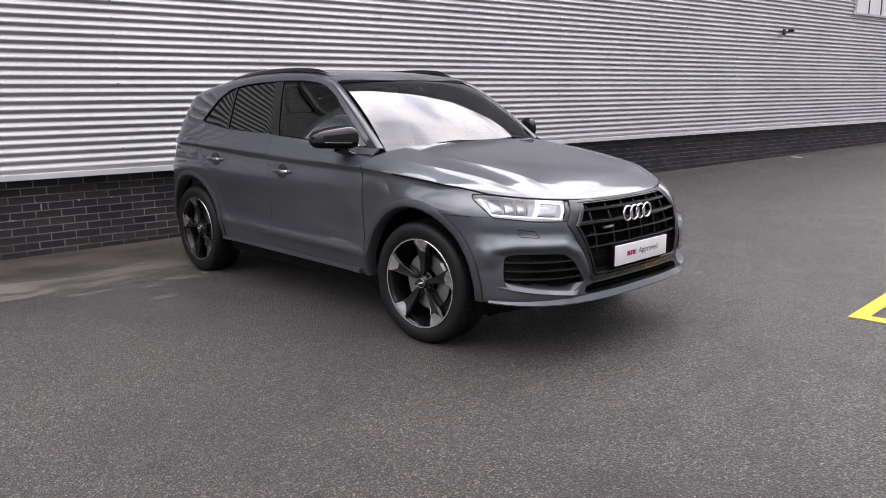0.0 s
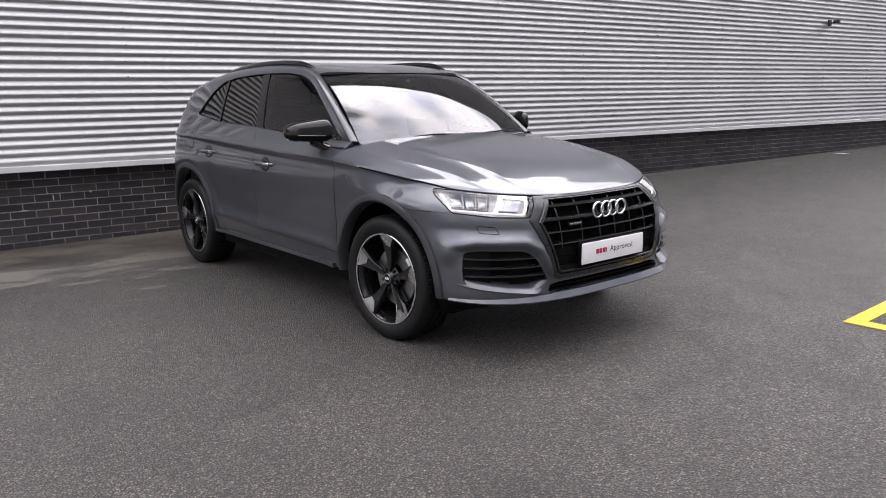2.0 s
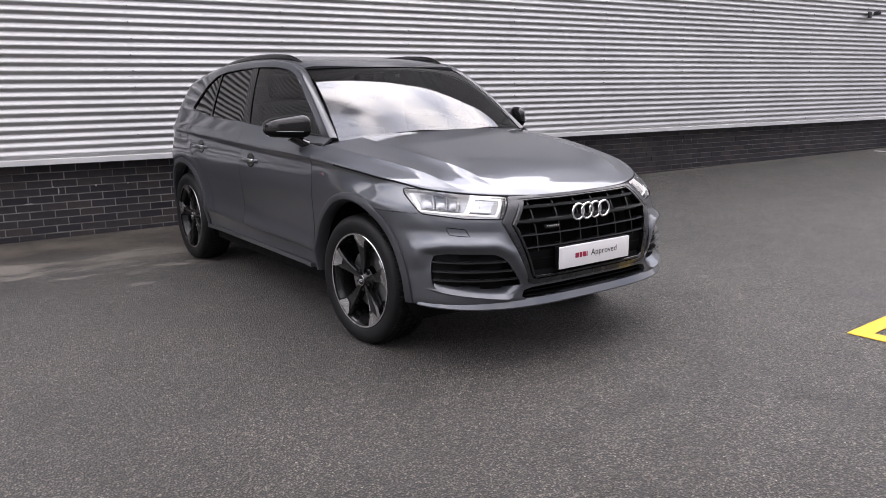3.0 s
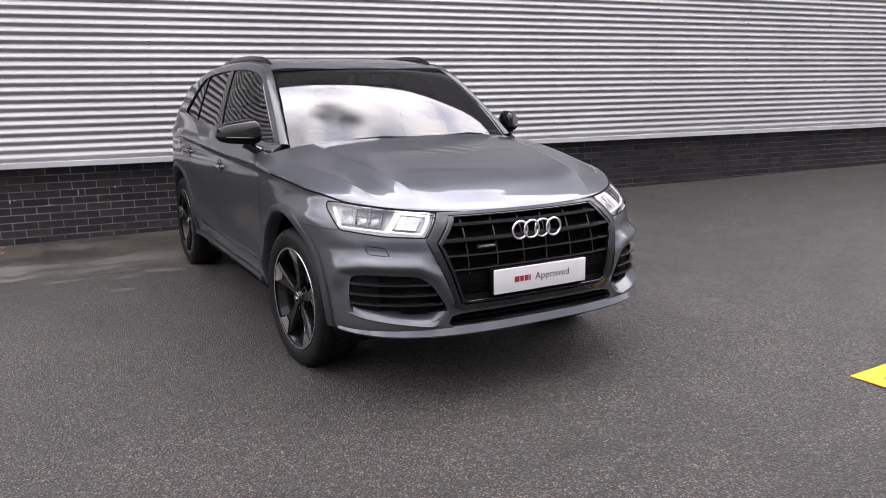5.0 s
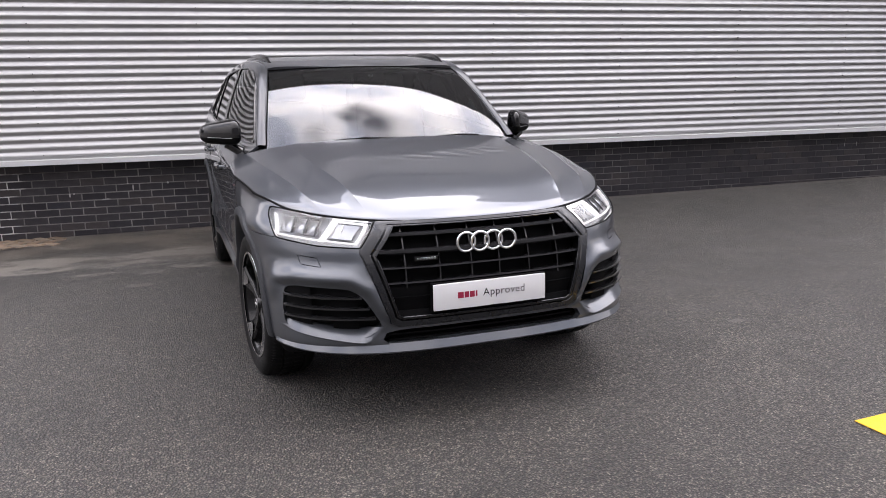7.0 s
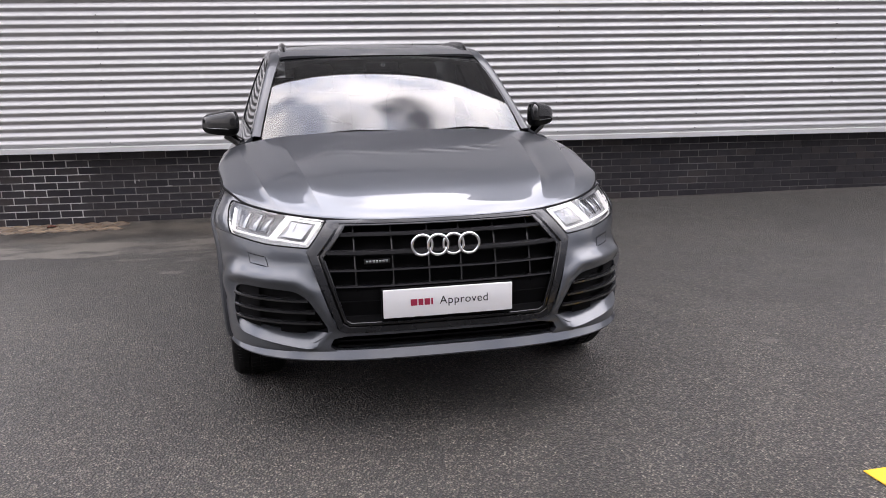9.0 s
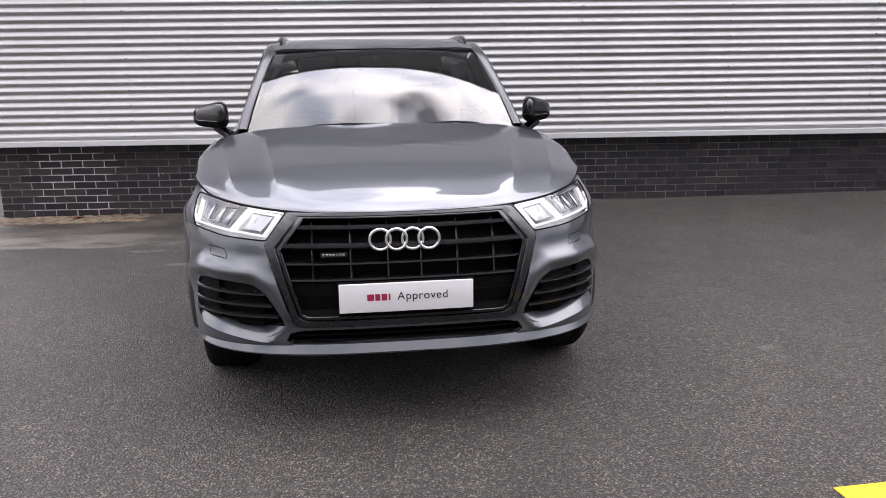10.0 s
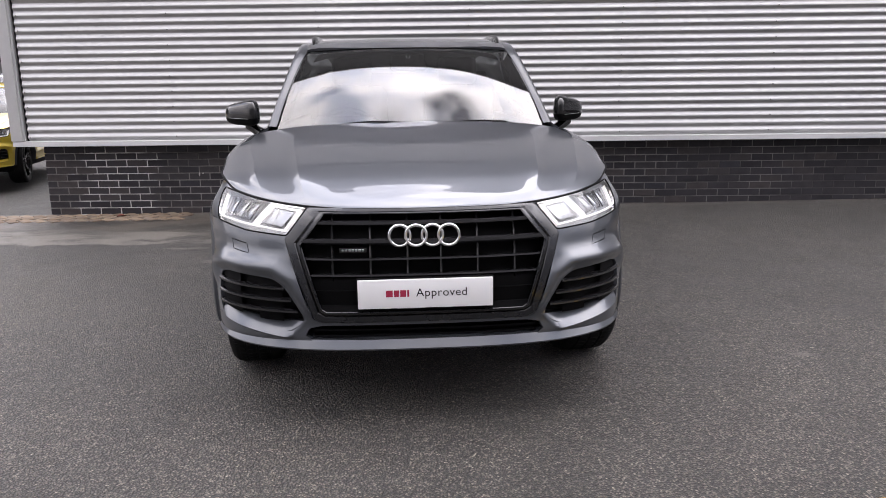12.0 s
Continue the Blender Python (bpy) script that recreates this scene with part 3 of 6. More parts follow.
    for col in range(34):
        cx = -3.47 + col * 1.56
        for row in range(int(2.9 / (2 * pitch))):
            if rng.random() < 0.12:
                continue
            z = z0 + pitch * (2 * row + (0.58)) + rng.uniform(-0.003, 0.003)
            y = CLAD_Y + 0.004
            c = (cx + rng.uniform(-0.01, 0.01), y - 0.010, z)
            add_box(f, (c[0] - 0.0045, c[1] - 0.004, c[2] - 0.0045), (c[0] + 0.0045, c[1] + 0.006, c[2] + 0.0045))
    part("fixing_heads", f, DARK_METAL, clad, smooth=False)["kind"] = "stuff"
    return wall, clad


PLINTH, CLAD = build_building()


def build_window():
    """High strip window further along the wall."""
    w = thing("window_1", "high white-framed strip window with pale panes", "window", kind="structure")
    x0, z0, wide, high, count = 15.10, 3.115, 0.60, 1.25, 8
    part("window_frame", box((x0 - 0.06, CLAD_Y - 0.03, z0 - 0.05), (x0 + count * wide + 0.06, CLAD_Y + 0.03, z0), 0.006), TRIM, w)
    part("window_frame", box((x0 - 0.06, CLAD_Y - 0.03, z0 + high), (x0 + count * wide + 0.06, CLAD_Y + 0.03, z0 + high + 0.06), 0.006), TRIM, w)
    for i in range(count + 1):
        part("mullion", box((x0 + i * wide - 0.02, CLAD_Y - 0.028, z0), (x0 + i * wide + 0.02, CLAD_Y + 0.03, z0 + high), 0.004), TRIM if i in (0, count) else DARK_METAL, w)
    for i in range(count):
        part("pane", box((x0 + i * wide + 0.02, CLAD_Y - 0.018, z0), (x0 + (i + 1) * wide - 0.02, CLAD_Y - 0.008, z0 + high)), WHITE_PLATE, w, smooth=False)


build_window()


def build_wall_lamp():
    lamp = thing("wall_light", "small dark wall light on a bracket on the cladding", "light", pose(12.17, CLAD_Y - 0.005, 2.60))
    part("bracket", box((-0.02, -0.10, -0.045), (0.02, 0.01, -0.02), 0.006), STEEL, lamp)
    part("back_plate", box((-0.05, -0.022, -0.07), (0.05, 0.0, 0.04), 0.006), DARK_METAL, lamp)
    b = bmesh.new()
    add_lathe(b, [(0.0, -0.20), (0.026, -0.20), (0.034, -0.17), (0.031, -0.09), (0.0, -0.08)], 20, "Y")
    part("housing", b, DARK_METAL, lamp)


build_wall_lamp()


def build_line():
    """Corner of a yellow painted bay."""
    m = pose(2.400, -1.395, 0.003, 0, 0, 7)
    bm = bmesh.new()
    w, ln = 0.105, 2.6
    outline = [(0, 0), (ln, 0), (ln, -w), (w, -w), (w, -ln), (0, -ln)]
    vs = [bm.verts.new((*p, 0.0)) for p in outline]
    bm.faces.new((vs[0], vs[1], vs[2], vs[3]))
    bm.faces.new((vs[0], vs[3], vs[4], vs[5]))
    ext = bmesh.ops.extrude_face_region(bm, geom=list(bm.faces))["geom"]
    for v in ext:
        if isinstance(v, bmesh.types.BMVert):
            v.co.z += 0.003
    ob = new("road_marking", mesh_of(bm, "road_marking", YELLOW_LINE, smooth=False))
    ob.matrix_world = m
    tagged(ob, "corner of a yellow painted bay line on the asphalt", "road marking", kind="structure")


build_line()


def build_tick():
    ob = new("road_marking", mesh_of(box((12.56, 4.15, 0.165), (12.68, 4.36, 0.172)), "road_marking", WHITE_PLATE, smooth=False))
    ob.location.z = ground_z(12.6, 4.25) - 0.166
    tagged(ob, "short pale painted tick at the foot of the wall", "road marking", kind="structure")


build_tick()

# ---- the car: x across (its left is +), y from nose (-) to tail (+), front axle at y = 0 ----
REAR_AXLE, HUB_Z, TYRE_R = 2.819, 0.362, 0.369
Y_CORNER, Y_TAIL = -0.15, 2.95
SHOULDER = [(-0.9, 0.90), (-0.45, 0.936), (0.16, 0.998), (0.46, 1.016), (1.6, 1.047), (2.6, 1.085), (3.3, 1.10), (3.8, 1.10)]
SECTION = [(0.28, 0.862), (0.34, 0.884), (0.40, 0.898), (0.44, 0.909), (0.466, 0.9205), (0.482, 0.9215), (0.52, 0.9135), (0.56, 0.9075), (0.60, 0.9065), (0.65, 0.910), (0.72, 0.919),
           (0.78, 0.926), (0.82, 0.9275), (0.86, 0.927), (0.92, 0.9235), (0.97, 0.919), (1.006, 0.9165), (1.030, 0.933), (1.041, 0.934), (1.062, 0.925), (1.09, 0.912), (1.15, 0.890), (1.22, 0.870), (1.30, 0.855)]
SECTION_NOSE = [(0.28, 0.885), (0.36, 0.903), (0.46, 0.912), (0.60, 0.915), (0.74, 0.918), (0.88, 0.930), (0.97, 0.932), (1.012, 0.931), (1.034, 0.940), (1.043, 0.939), (1.062, 0.928), (1.09, 0.913),
                (1.15, 0.890), (1.22, 0.870), (1.30, 0.855)]
NOSE = [(0.28, -0.83), (0.335, -0.880), (0.36, -0.902), (0.42, -0.898), (0.50, -0.905), (0.60, -0.905), (0.70, -0.893), (0.78, -0.868), (0.83, -0.838), (0.865, -0.800), (0.93, -0.742)]
NOSE_N = [(0.28, 3.3), (0.60, 3.0), (0.77, 2.5), (0.865, 2.3), (0.93, 2.08)]
BELT = [(0.4, 1.116), (1.262, 1.150), (1.473, 1.170), (2.241, 1.205), (2.62, 1.245), (3.2, 1.27), (3.8, 1.27)]

HEADLIGHT = [(0.842, 0.915), (0.66, 0.894), (0.456, 0.870), (0.535, 0.770), (0.70, 0.778), (0.847, 0.800), (0.857, 0.838), (0.856, 0.885)]
GRILLE_OUT = [(-0.1, 0.895), (0.452, 0.872), (0.544, 0.757), (0.44, 0.455), (0.405, 0.437), (-0.1, 0.437)]
GRILLE_IN = [(-0.1, 0.853), (0.388, 0.852), (0.480, 0.740), (0.405, 0.492), (0.385, 0.479), (-0.1, 0.479)]
FOG = [(0.835, 0.598), (0.79, 0.611), (0.600, 0.606), (0.548, 0.575), (0.468, 0.442), (0.540, 0.396), (0.66, 0.406), (0.838, 0.428), (0.846, 0.50)]
INTAKE = [(-0.1, 0.424), (0.40, 0.424), (0.455, 0.412), (0.47, 0.385), (0.44, 0.362), (-0.1, 0.358)]


def side_x(y, z):
    s = val(SHOULDER, y)
    zz = 0.3 + (z - 0.3) * (1.04 - 0.3) / (s - 0.3) if z < s else z - s + 1.04
    between = smooth01((y - 0.25) / 0.35) * (1 - smooth01((y - 2.2) / 0.4))
    x = val(SECTION, zz) * between + val(SECTION_NOSE, zz) * (1 - between)
    if z > s:
        x -= 0.110 * (1 - smooth01((y - 0.4) / 1.3)) * (z - s) / 0.1
    x -= 0.048 * smooth01((0.25 - y) / 0.45) * smooth01((z - 0.80) / 0.13)
    for ya in (0.0, REAR_AXLE):
        rho = math.hypot(y - ya, z - HUB_Z)
        x += 0.014 * math.exp(-(((rho - 0.50) / 0.11) ** 2))
    return x


def nose_y(x, z):
    """Where the nose surface lies at a given half width and height."""
    a, n, yf = side_x(Y_CORNER, z), val(NOSE_N, z), val(NOSE, z)
    k = min(abs(x) / a, 0.999)
    return Y_CORNER - (Y_CORNER - yf) * (1 - k**n) ** (1 / n)


def nose_point(phi, z):
    a, n, b = side_x(Y_CORNER, z), val(NOSE_N, z), Y_CORNER - val(NOSE, z)
    c, s = math.cos(phi), math.sin(phi)
    r = ((c / a) ** n + (s / b) ** n) ** (-1 / n)
    return (r * c, Y_CORNER - r * s, z)


def nose_top(phi):
    """Upper edge of the nose: the bonnet's shut line."""
    x, y, _ = nose_point(phi, 0.90)
    front = 0.860 + 0.057 * (min(x, 0.86) / 0.842) ** 2.4
    back = val(SHOULDER, y) - 0.006
    return front + (back - front) * smooth01((y + 0.50) / 0.2)


def orient(bm, centre):
    bm.normal_update()
    if sum((f.calc_center_median() - Vector(centre)).dot(f.normal) * f.calc_area() for f in bm.faces) < 0:
        bmesh.ops.reverse_faces(bm, faces=bm.faces)
    bm.normal_update()
    return bm


def displaced(P, amount):
    """Moves grid points along the surface normal by amount(point)."""
    P = np.array(P, float)
    du, dv = np.gradient(P, axis=0), np.gradient(P, axis=1)
    N = np.cross(du, dv)
    N /= np.linalg.norm(N, axis=2, keepdims=True) + 1e-9
    if (N[..., 0] * P[..., 0]).sum() < 0:
        N = -N
    A = np.array([[amount(p) for p in row] for row in P])
    return P + N * A[..., None]


def nose_relief(p):
    """Raised brow round the side intakes, hollow under the lamps."""
    if p[1] > -0.35:
        return 0.0
    d = poly_dist((p[0], p[2]), FOG)
    above = max(smooth01((p[2] - 0.50) / 0.10), smooth01((0.58 - p[0]) / 0.08) * smooth01((p[2] - 0.43) / 0.07))
    brow = above * (0.019 * math.exp(-(((d - 0.038) / (0.030 if d > 0.038 else 0.022)) ** 2)) - 0.008 * math.exp(-((max(d, 0) / 0.016) ** 2)))
    fade = smooth01((-0.40 - p[1]) / 0.15)
    crease = -0.007 * math.exp(-(((p[2] - 0.712) / 0.030) ** 2)) * smooth01((p[0] - 0.5) / 0.1)
    return fade * (brow + crease)


def columns_front():
    cols = []
    for y in np.linspace(0.488, Y_CORNER, 30)[:-1]:
        top = val(SHOULDER, y) - 0.006
        cols.append([(side_x(y, z), y, z) for z in np.linspace(0.335, top, 64)])
    for phi in np.linspace(0, math.pi / 2, 96):
        top = nose_top(phi)
        cols.append([nose_point(phi, z) for z in np.linspace(0.335, top, 64)])
    return cols


def front_edge():
    """The bonnet's edge, from the side at the door round to the middle of the nose."""
    pts = [(side_x(y, val(SHOULDER, y) - 0.006), y, val(SHOULDER, y) - 0.006) for y in np.linspace(0.488, Y_CORNER, 30)[:-1]]
    return np.array(pts + [nose_point(p, nose_top(p)) for p in np.linspace(0, math.pi / 2, 96)])


def arch(ya, r, z0=0.0, squash=1.0):
    return [(ya + r * math.cos(a), HUB_Z + r * squash * math.sin(a)) for a in np.linspace(-0.3, math.pi + 0.3, 40)] + [(ya - r * 0.95, z0), (ya + r * 0.95, z0)]


ARCH_R, FLARE_R = 0.447, 0.496


def flare_strip(ya, sign, first, last):
    """Moulded trim round a wheel arch."""
    P = []
    for a in np.linspace(first, last, 56):
        row = []
        for k, (r, lift_out) in enumerate(((ARCH_R - 0.004, -0.05), (ARCH_R, 0.004), (ARCH_R + 0.012, 0.016), (FLARE_R - 0.012, 0.016), (FLARE_R, 0.010), (FLARE_R + 0.002, -0.006))):
            y, z = ya + r * math.cos(a), HUB_Z + r * math.sin(a)
            zc = max(z, 0.30)
            if y < Y_CORNER and ya == 0.0:
                n, b, aa = val(NOSE_N, min(zc, 0.93)), Y_CORNER - val(NOSE, min(zc, 0.93)), side_x(Y_CORNER, zc)
                x = aa * (1 - min(((Y_CORNER - y) / b), 0.98) ** n) ** (1 / n)
            elif y > Y_TAIL:
                x = tail_x(y, zc)
            else:
                x = side_x(y, zc)
            row.append((sign * (x + lift_out), y, z))
        P.append(row)
    return orient(grid(P), (0, ya, HUB_Z))


TAIL = [(0.28, 3.66), (0.40, 3.74), (0.60, 3.765), (0.90, 3.70), (1.10, 3.58), (1.30, 3.42)]


def tail_point(phi, z):
    a, n, b = side_x(Y_TAIL, z), 2.6 - 0.6 * smooth01((z - 0.6) / 0.5), val(TAIL, z) - Y_TAIL
    c, s = math.cos(phi), math.sin(phi)
    r = ((c / a) ** n + (s / b) ** n) ** (-1 / n)
    return (r * c, Y_TAIL + r * s, z)


def tail_x(y, z):
    a, n, b = side_x(Y_TAIL, z), 2.6 - 0.6 * smooth01((z - 0.6) / 0.5), val(TAIL, z) - Y_TAIL
    return a * (1 - min((y - Y_TAIL) / b, 0.98) ** n) ** (1 / n)


# roof side line from the foot of the windscreen pillar to the tail, the pillar's outer edge, and the roof's height over the middle
RAIL_LINE = [(0, 0.735, 0.500, 1.120), (1, 0.692, 0.720, 1.283), (2, 0.643, 0.965, 1.445), (3, 0.614, 1.140, 1.541), (4, 0.620, 1.340, 1.590), (5, 0.630, 1.70, 1.612),
             (6, 0.630, 2.20, 1.604), (7, 0.604, 2.70, 1.556), (8, 0.560, 3.08, 1.490), (9, 0.535, 3.22, 1.455)]
EAVE_LINE = [(0, 0.520, 1.112), (1, 0.720, 1.262), (2, 0.935, 1.412), (3, 1.100, 1.514), (4, 1.270, 1.564), (5, 1.66, 1.586), (6, 2.15, 1.570), (7, 2.62, 1.515), (8, 3.00, 1.440), (9, 3.16, 1.400)]
ROOF_MID = [(1.0, 1.540), (1.06, 1.557), (1.3, 1.606), (1.6, 1.636), (2.0, 1.646), (2.5, 1.628), (3.0, 1.565), (3.35, 1.500)]
GLASSLINE = [(0.600, 1.130), (0.745, 1.240), (0.920, 1.366), (1.045, 1.456), (1.130, 1.502), (1.24, 1.538), (1.40, 1.556), (1.62, 1.561), (1.90, 1.556), (2.18, 1.540),
             (2.36, 1.510), (2.50, 1.446), (2.60, 1.352), (2.68, 1.262), (2.50, 1.240), (2.24, 1.212), (1.47, 1.178), (1.10, 1.150), (0.80, 1.134)]


def house_x(y, z):
    """Half width of the glasshouse side."""
    zb = val(BELT, y) - 0.004
    x0 = (tail_x(y, zb) if y > Y_TAIL else side_x(y, zb)) - 0.004
    h = z - zb
    return x0 - 0.32 * h - 0.25 * h * abs(h) - 0.22 * smooth01((y - 2.3) / 0.9) * max(h, 0)


def house_side():
    """The side between belt and eaves, then the pillar and roof edge turning in to the rail line."""
    eave_y, eave_z = [val([(p[0], p[1]) for p in EAVE_LINE], t) for t in np.linspace(0, 9, 120)], [val([(p[0], p[2]) for p in EAVE_LINE], t) for t in np.linspace(0, 9, 120)]
    low, high = [], []
    for t, y, ze in zip(np.linspace(0, 9, 120), eave_y, eave_z):
        zb = min(val(BELT, y) - 0.004, ze - 0.001)
        low.append([(house_x(y, z), y, z) for z in np.linspace(zb, ze, 34)])
        p, q = Vector((house_x(y, ze), y, ze)), Vector(curve_at(RAIL_LINE, t))
        c = (p + q) / 2 + Vector((0.40, -0.25 * (1 - smooth01((t - 2) / 2)), 0.85)) * ((p - q).length * 0.30)
        if t < 3.5:
            # the pillar turns from the side round to the glass
            corner = Vector((p.x + 0.003, q.y + 0.25 * (p.y - q.y) - 0.012, q.z + 0.010))
            c = c.lerp(corner, 1 - smooth01((t - 2.3) / 1.2))
        high.append([p * (1 - k) ** 2 + c * 2 * k * (1 - k) + q * k * k for k in np.linspace(0, 1, 9)])
    bm = grid(low)
    high = [[tuple(p) for p in row] for row in high]
    add_grid(bm, high[42:])
    bmesh.ops.remove_doubles(bm, verts=bm.verts, dist=0.0005)
    return bm, grid(high[:43])


def roof_point(t, r):
    x1, y1, z1 = curve_at(RAIL_LINE, t)
    bow = 0.105 * (1 - smooth01((t - 3) / 3)) - 0.03 * smooth01((t - 6) / 3)
    y = y1 - bow * (1 - r * r)
    zc = val(ROOF_MID, y)
    return (x1 * r, y, z1 + (zc - z1) * (1 - min(abs(r), 1) ** 2.5) ** (1 / 2.5))


def screen_point(w, r, inset=0.008):
    if w < 0:
        # the glass runs on, straight, below the bonnet's rear edge
        a, b = Vector(screen_point(0.0, r, inset)), Vector(screen_point(0.06, r, inset))
        return tuple(a + (b - a) * (w / 0.06))
    x1, y1, z1 = curve_at(RAIL_LINE, 3 * w)
    x1 -= inset
    k = 1 - abs(r) ** 2.2
    bow = 0.022 * math.sin(math.pi * w)
    return (x1 * r, y1 - (0.135 - 0.03 * w) * k - bow * 0.55, z1 + (0.014 + 0.002 * w) * k + bow * 0.8 - 0.006)


def build_bonnet(car):
    E = front_edge()
    corner = int(np.argmin(abs(E[:, 1] + 0.40)))
    side, nose = E[:corner + 1][::-1], E[corner:][::-1]
    zc = [(0, 0.0), (0.010, 0.011), (0.025, 0.020), (0.06, 0.038), (0.12, 0.064), (0.20, 0.0975), (0.26, 0.117), (0.34, 0.138), (0.45, 0.161), (0.60, 0.188), (0.80, 0.221), (1.0, 0.2535), (1.25, 0.293)]
    y_front, z_front = nose[0][1], nose[0][2]
    q_n = 84
    # grid lines run along the two creases, which spread towards the rear
    stops = ((0.0, 0.553, 0.765, 1.0), (0.0, 0.665, 0.905, 1.0))
    lines = [0.553 * (1 - (1 - i / 34) ** 1.5) for i in range(34)] + [0.553 + 0.212 * (i / 26) ** 1.3 for i in range(26)] + [0.765 + 0.235 * i / 30 for i in range(31)]
    P = []
    for line in lines:
        r = line
        x_f = r * nose[-1][0]
        yf, zf = np.interp(x_f, nose[:, 0], nose[:, 1]), np.interp(x_f, nose[:, 0], nose[:, 2])
        yr = 0.385 + 0.100 * r**2.2
        row = []
        for j in range(q_n + 1):
            q = (j / q_n) ** 1.35
            c_in, c_out = [a + (b - a) * q for a, b in zip(stops[0][1:3], stops[1][1:3])]
            r = float(np.interp(line, stops[0], (0.0, c_in, c_out, 1.0)))
            y = yf + (yr - yf) * q
            ys = side[0][1] + (0.485 - side[0][1]) * q
            xs, zs = np.interp(ys, side[:, 1], side[:, 0]), np.interp(ys, side[:, 1], side[:, 2])
            mid = z_front + val(zc, q * (0.385 - y_front))
            p = 1.7 + 0.8 * smooth01(q)
            z0 = nose[-1][2] + (z_front - nose[-1][2]) * (1 - r**1.7) ** (1 / 1.7)
            z = zs + (mid - zs) * (1 - r**p) ** (1 / p) + (zf - z0) * (1 - q) ** 6
            # twin creases of the power dome
            for c, h, inner, outer in ((c_in, 0.0165, 0.20, 0.072), (c_out, 0.0115, 0.10, 0.060)):
                d = (c - r) / inner if r < c else (r - c) / outer
                z += h * max(0.0, 1 - d) ** 2 * smooth01((q - 0.02) * 5) * (1 - 0.85 * smooth01((q - 0.15) * 1.2))
            row.append((r * xs if r < 1 else xs, y, z))
        P.append(row)
    bm = orient(grid(P), (0, 0, 0.3))
    both_sides(bm)
    # black tube along the bonnet edge paints in the shut gap's shade
    gap = bmesh.new()
    seam = E[[k for k in range(len(E)) if E[k][1] < 0.2]]
    add_tube(gap, [(x * 0.999, y + 0.003, z + 0.001) for x, y, z in seam] + [(-x * 0.999, y + 0.003, z + 0.001) for x, y, z in seam[::-1]], 0.0055, 6)
    part("bonnet_gap_shade", gap, BLACK_PLASTIC, car, "black strip standing in for the shade in the bonnet's shut gap")
    part("bonnet", rim(bm, 0.002, 0.02), PAINT, car, "grey metallic clamshell bonnet with raised creases", fix=False, sharp=11)


def build_nose(car):
    """Bumper, wings and the openings between them."""
    bm = grid(displaced(columns_front(), nose_relief))
    orient(bm, (0, -0.2, 0.6))
    front = lambda c: c.y < -0.2
    lens = lift(bm, carve(bm, rounded(HEADLIGHT, 0.012), (0, 2), front))
    gone = carve(bm, GRILLE_OUT, (0, 2), front)
    bmesh.ops.delete(bm, geom=gone, context="FACES")
    gone = carve(bm, rounded(FOG, 0.028), (0, 2), front)
    bmesh.ops.delete(bm, geom=gone, context="FACES")
    gone = carve(bm, INTAKE, (0, 2), front)
    bmesh.ops.delete(bm, geom=gone, context="FACES")
    gone = carve(bm, arch(0.0, ARCH_R), (1, 2), lambda c: c.x > 0.5)
    bmesh.ops.delete(bm, geom=gone, context="FACES")
    washer = lift(bm, carve(bm, [(0.705, 0.728), (0.775, 0.736), (0.768, 0.700), (0.695, 0.693)], (0, 2), front))
    wing = lift(bm, carve(bm, [(-0.60, 0.800), (0.0, 0.800), (0.0, 0.2), (0.6, 0.2), (0.6, 1.2), (-0.60, 1.2)], (1, 2), lambda c: c.x > 0.6))
    rim(wing)
    part("wing", wing.copy(), PAINT, car, fix=False)
    part("wing", flipped(wing), PAINT, car, fix=False)
    for sign in (1, -1):
        for y0, y1, mat in ((0.337, 0.347, RED_INK), (0.312, 0.335, SATIN_ALU)):
            x = side_x(0.33, 0.93)
            part("wing_badge", box((sign * x - 0.003, y0, 0.924), (sign * x + 0.003, y1, 0.935), 0.002), mat, car)
    bumper = both_sides(bm)
    bumper = part("bumper", rim(bumper, 0.0015, 0.03), PAINT, car, "grey metallic front bumper with sculpted side intakes", fix=False)
    rim(washer, 0.0018, 0.008)
    part("washer_cover", washer.copy(), PAINT, bumper, fix=False)
    part("washer_cover", flipped(washer), PAINT, bumper, fix=False)
    return lens


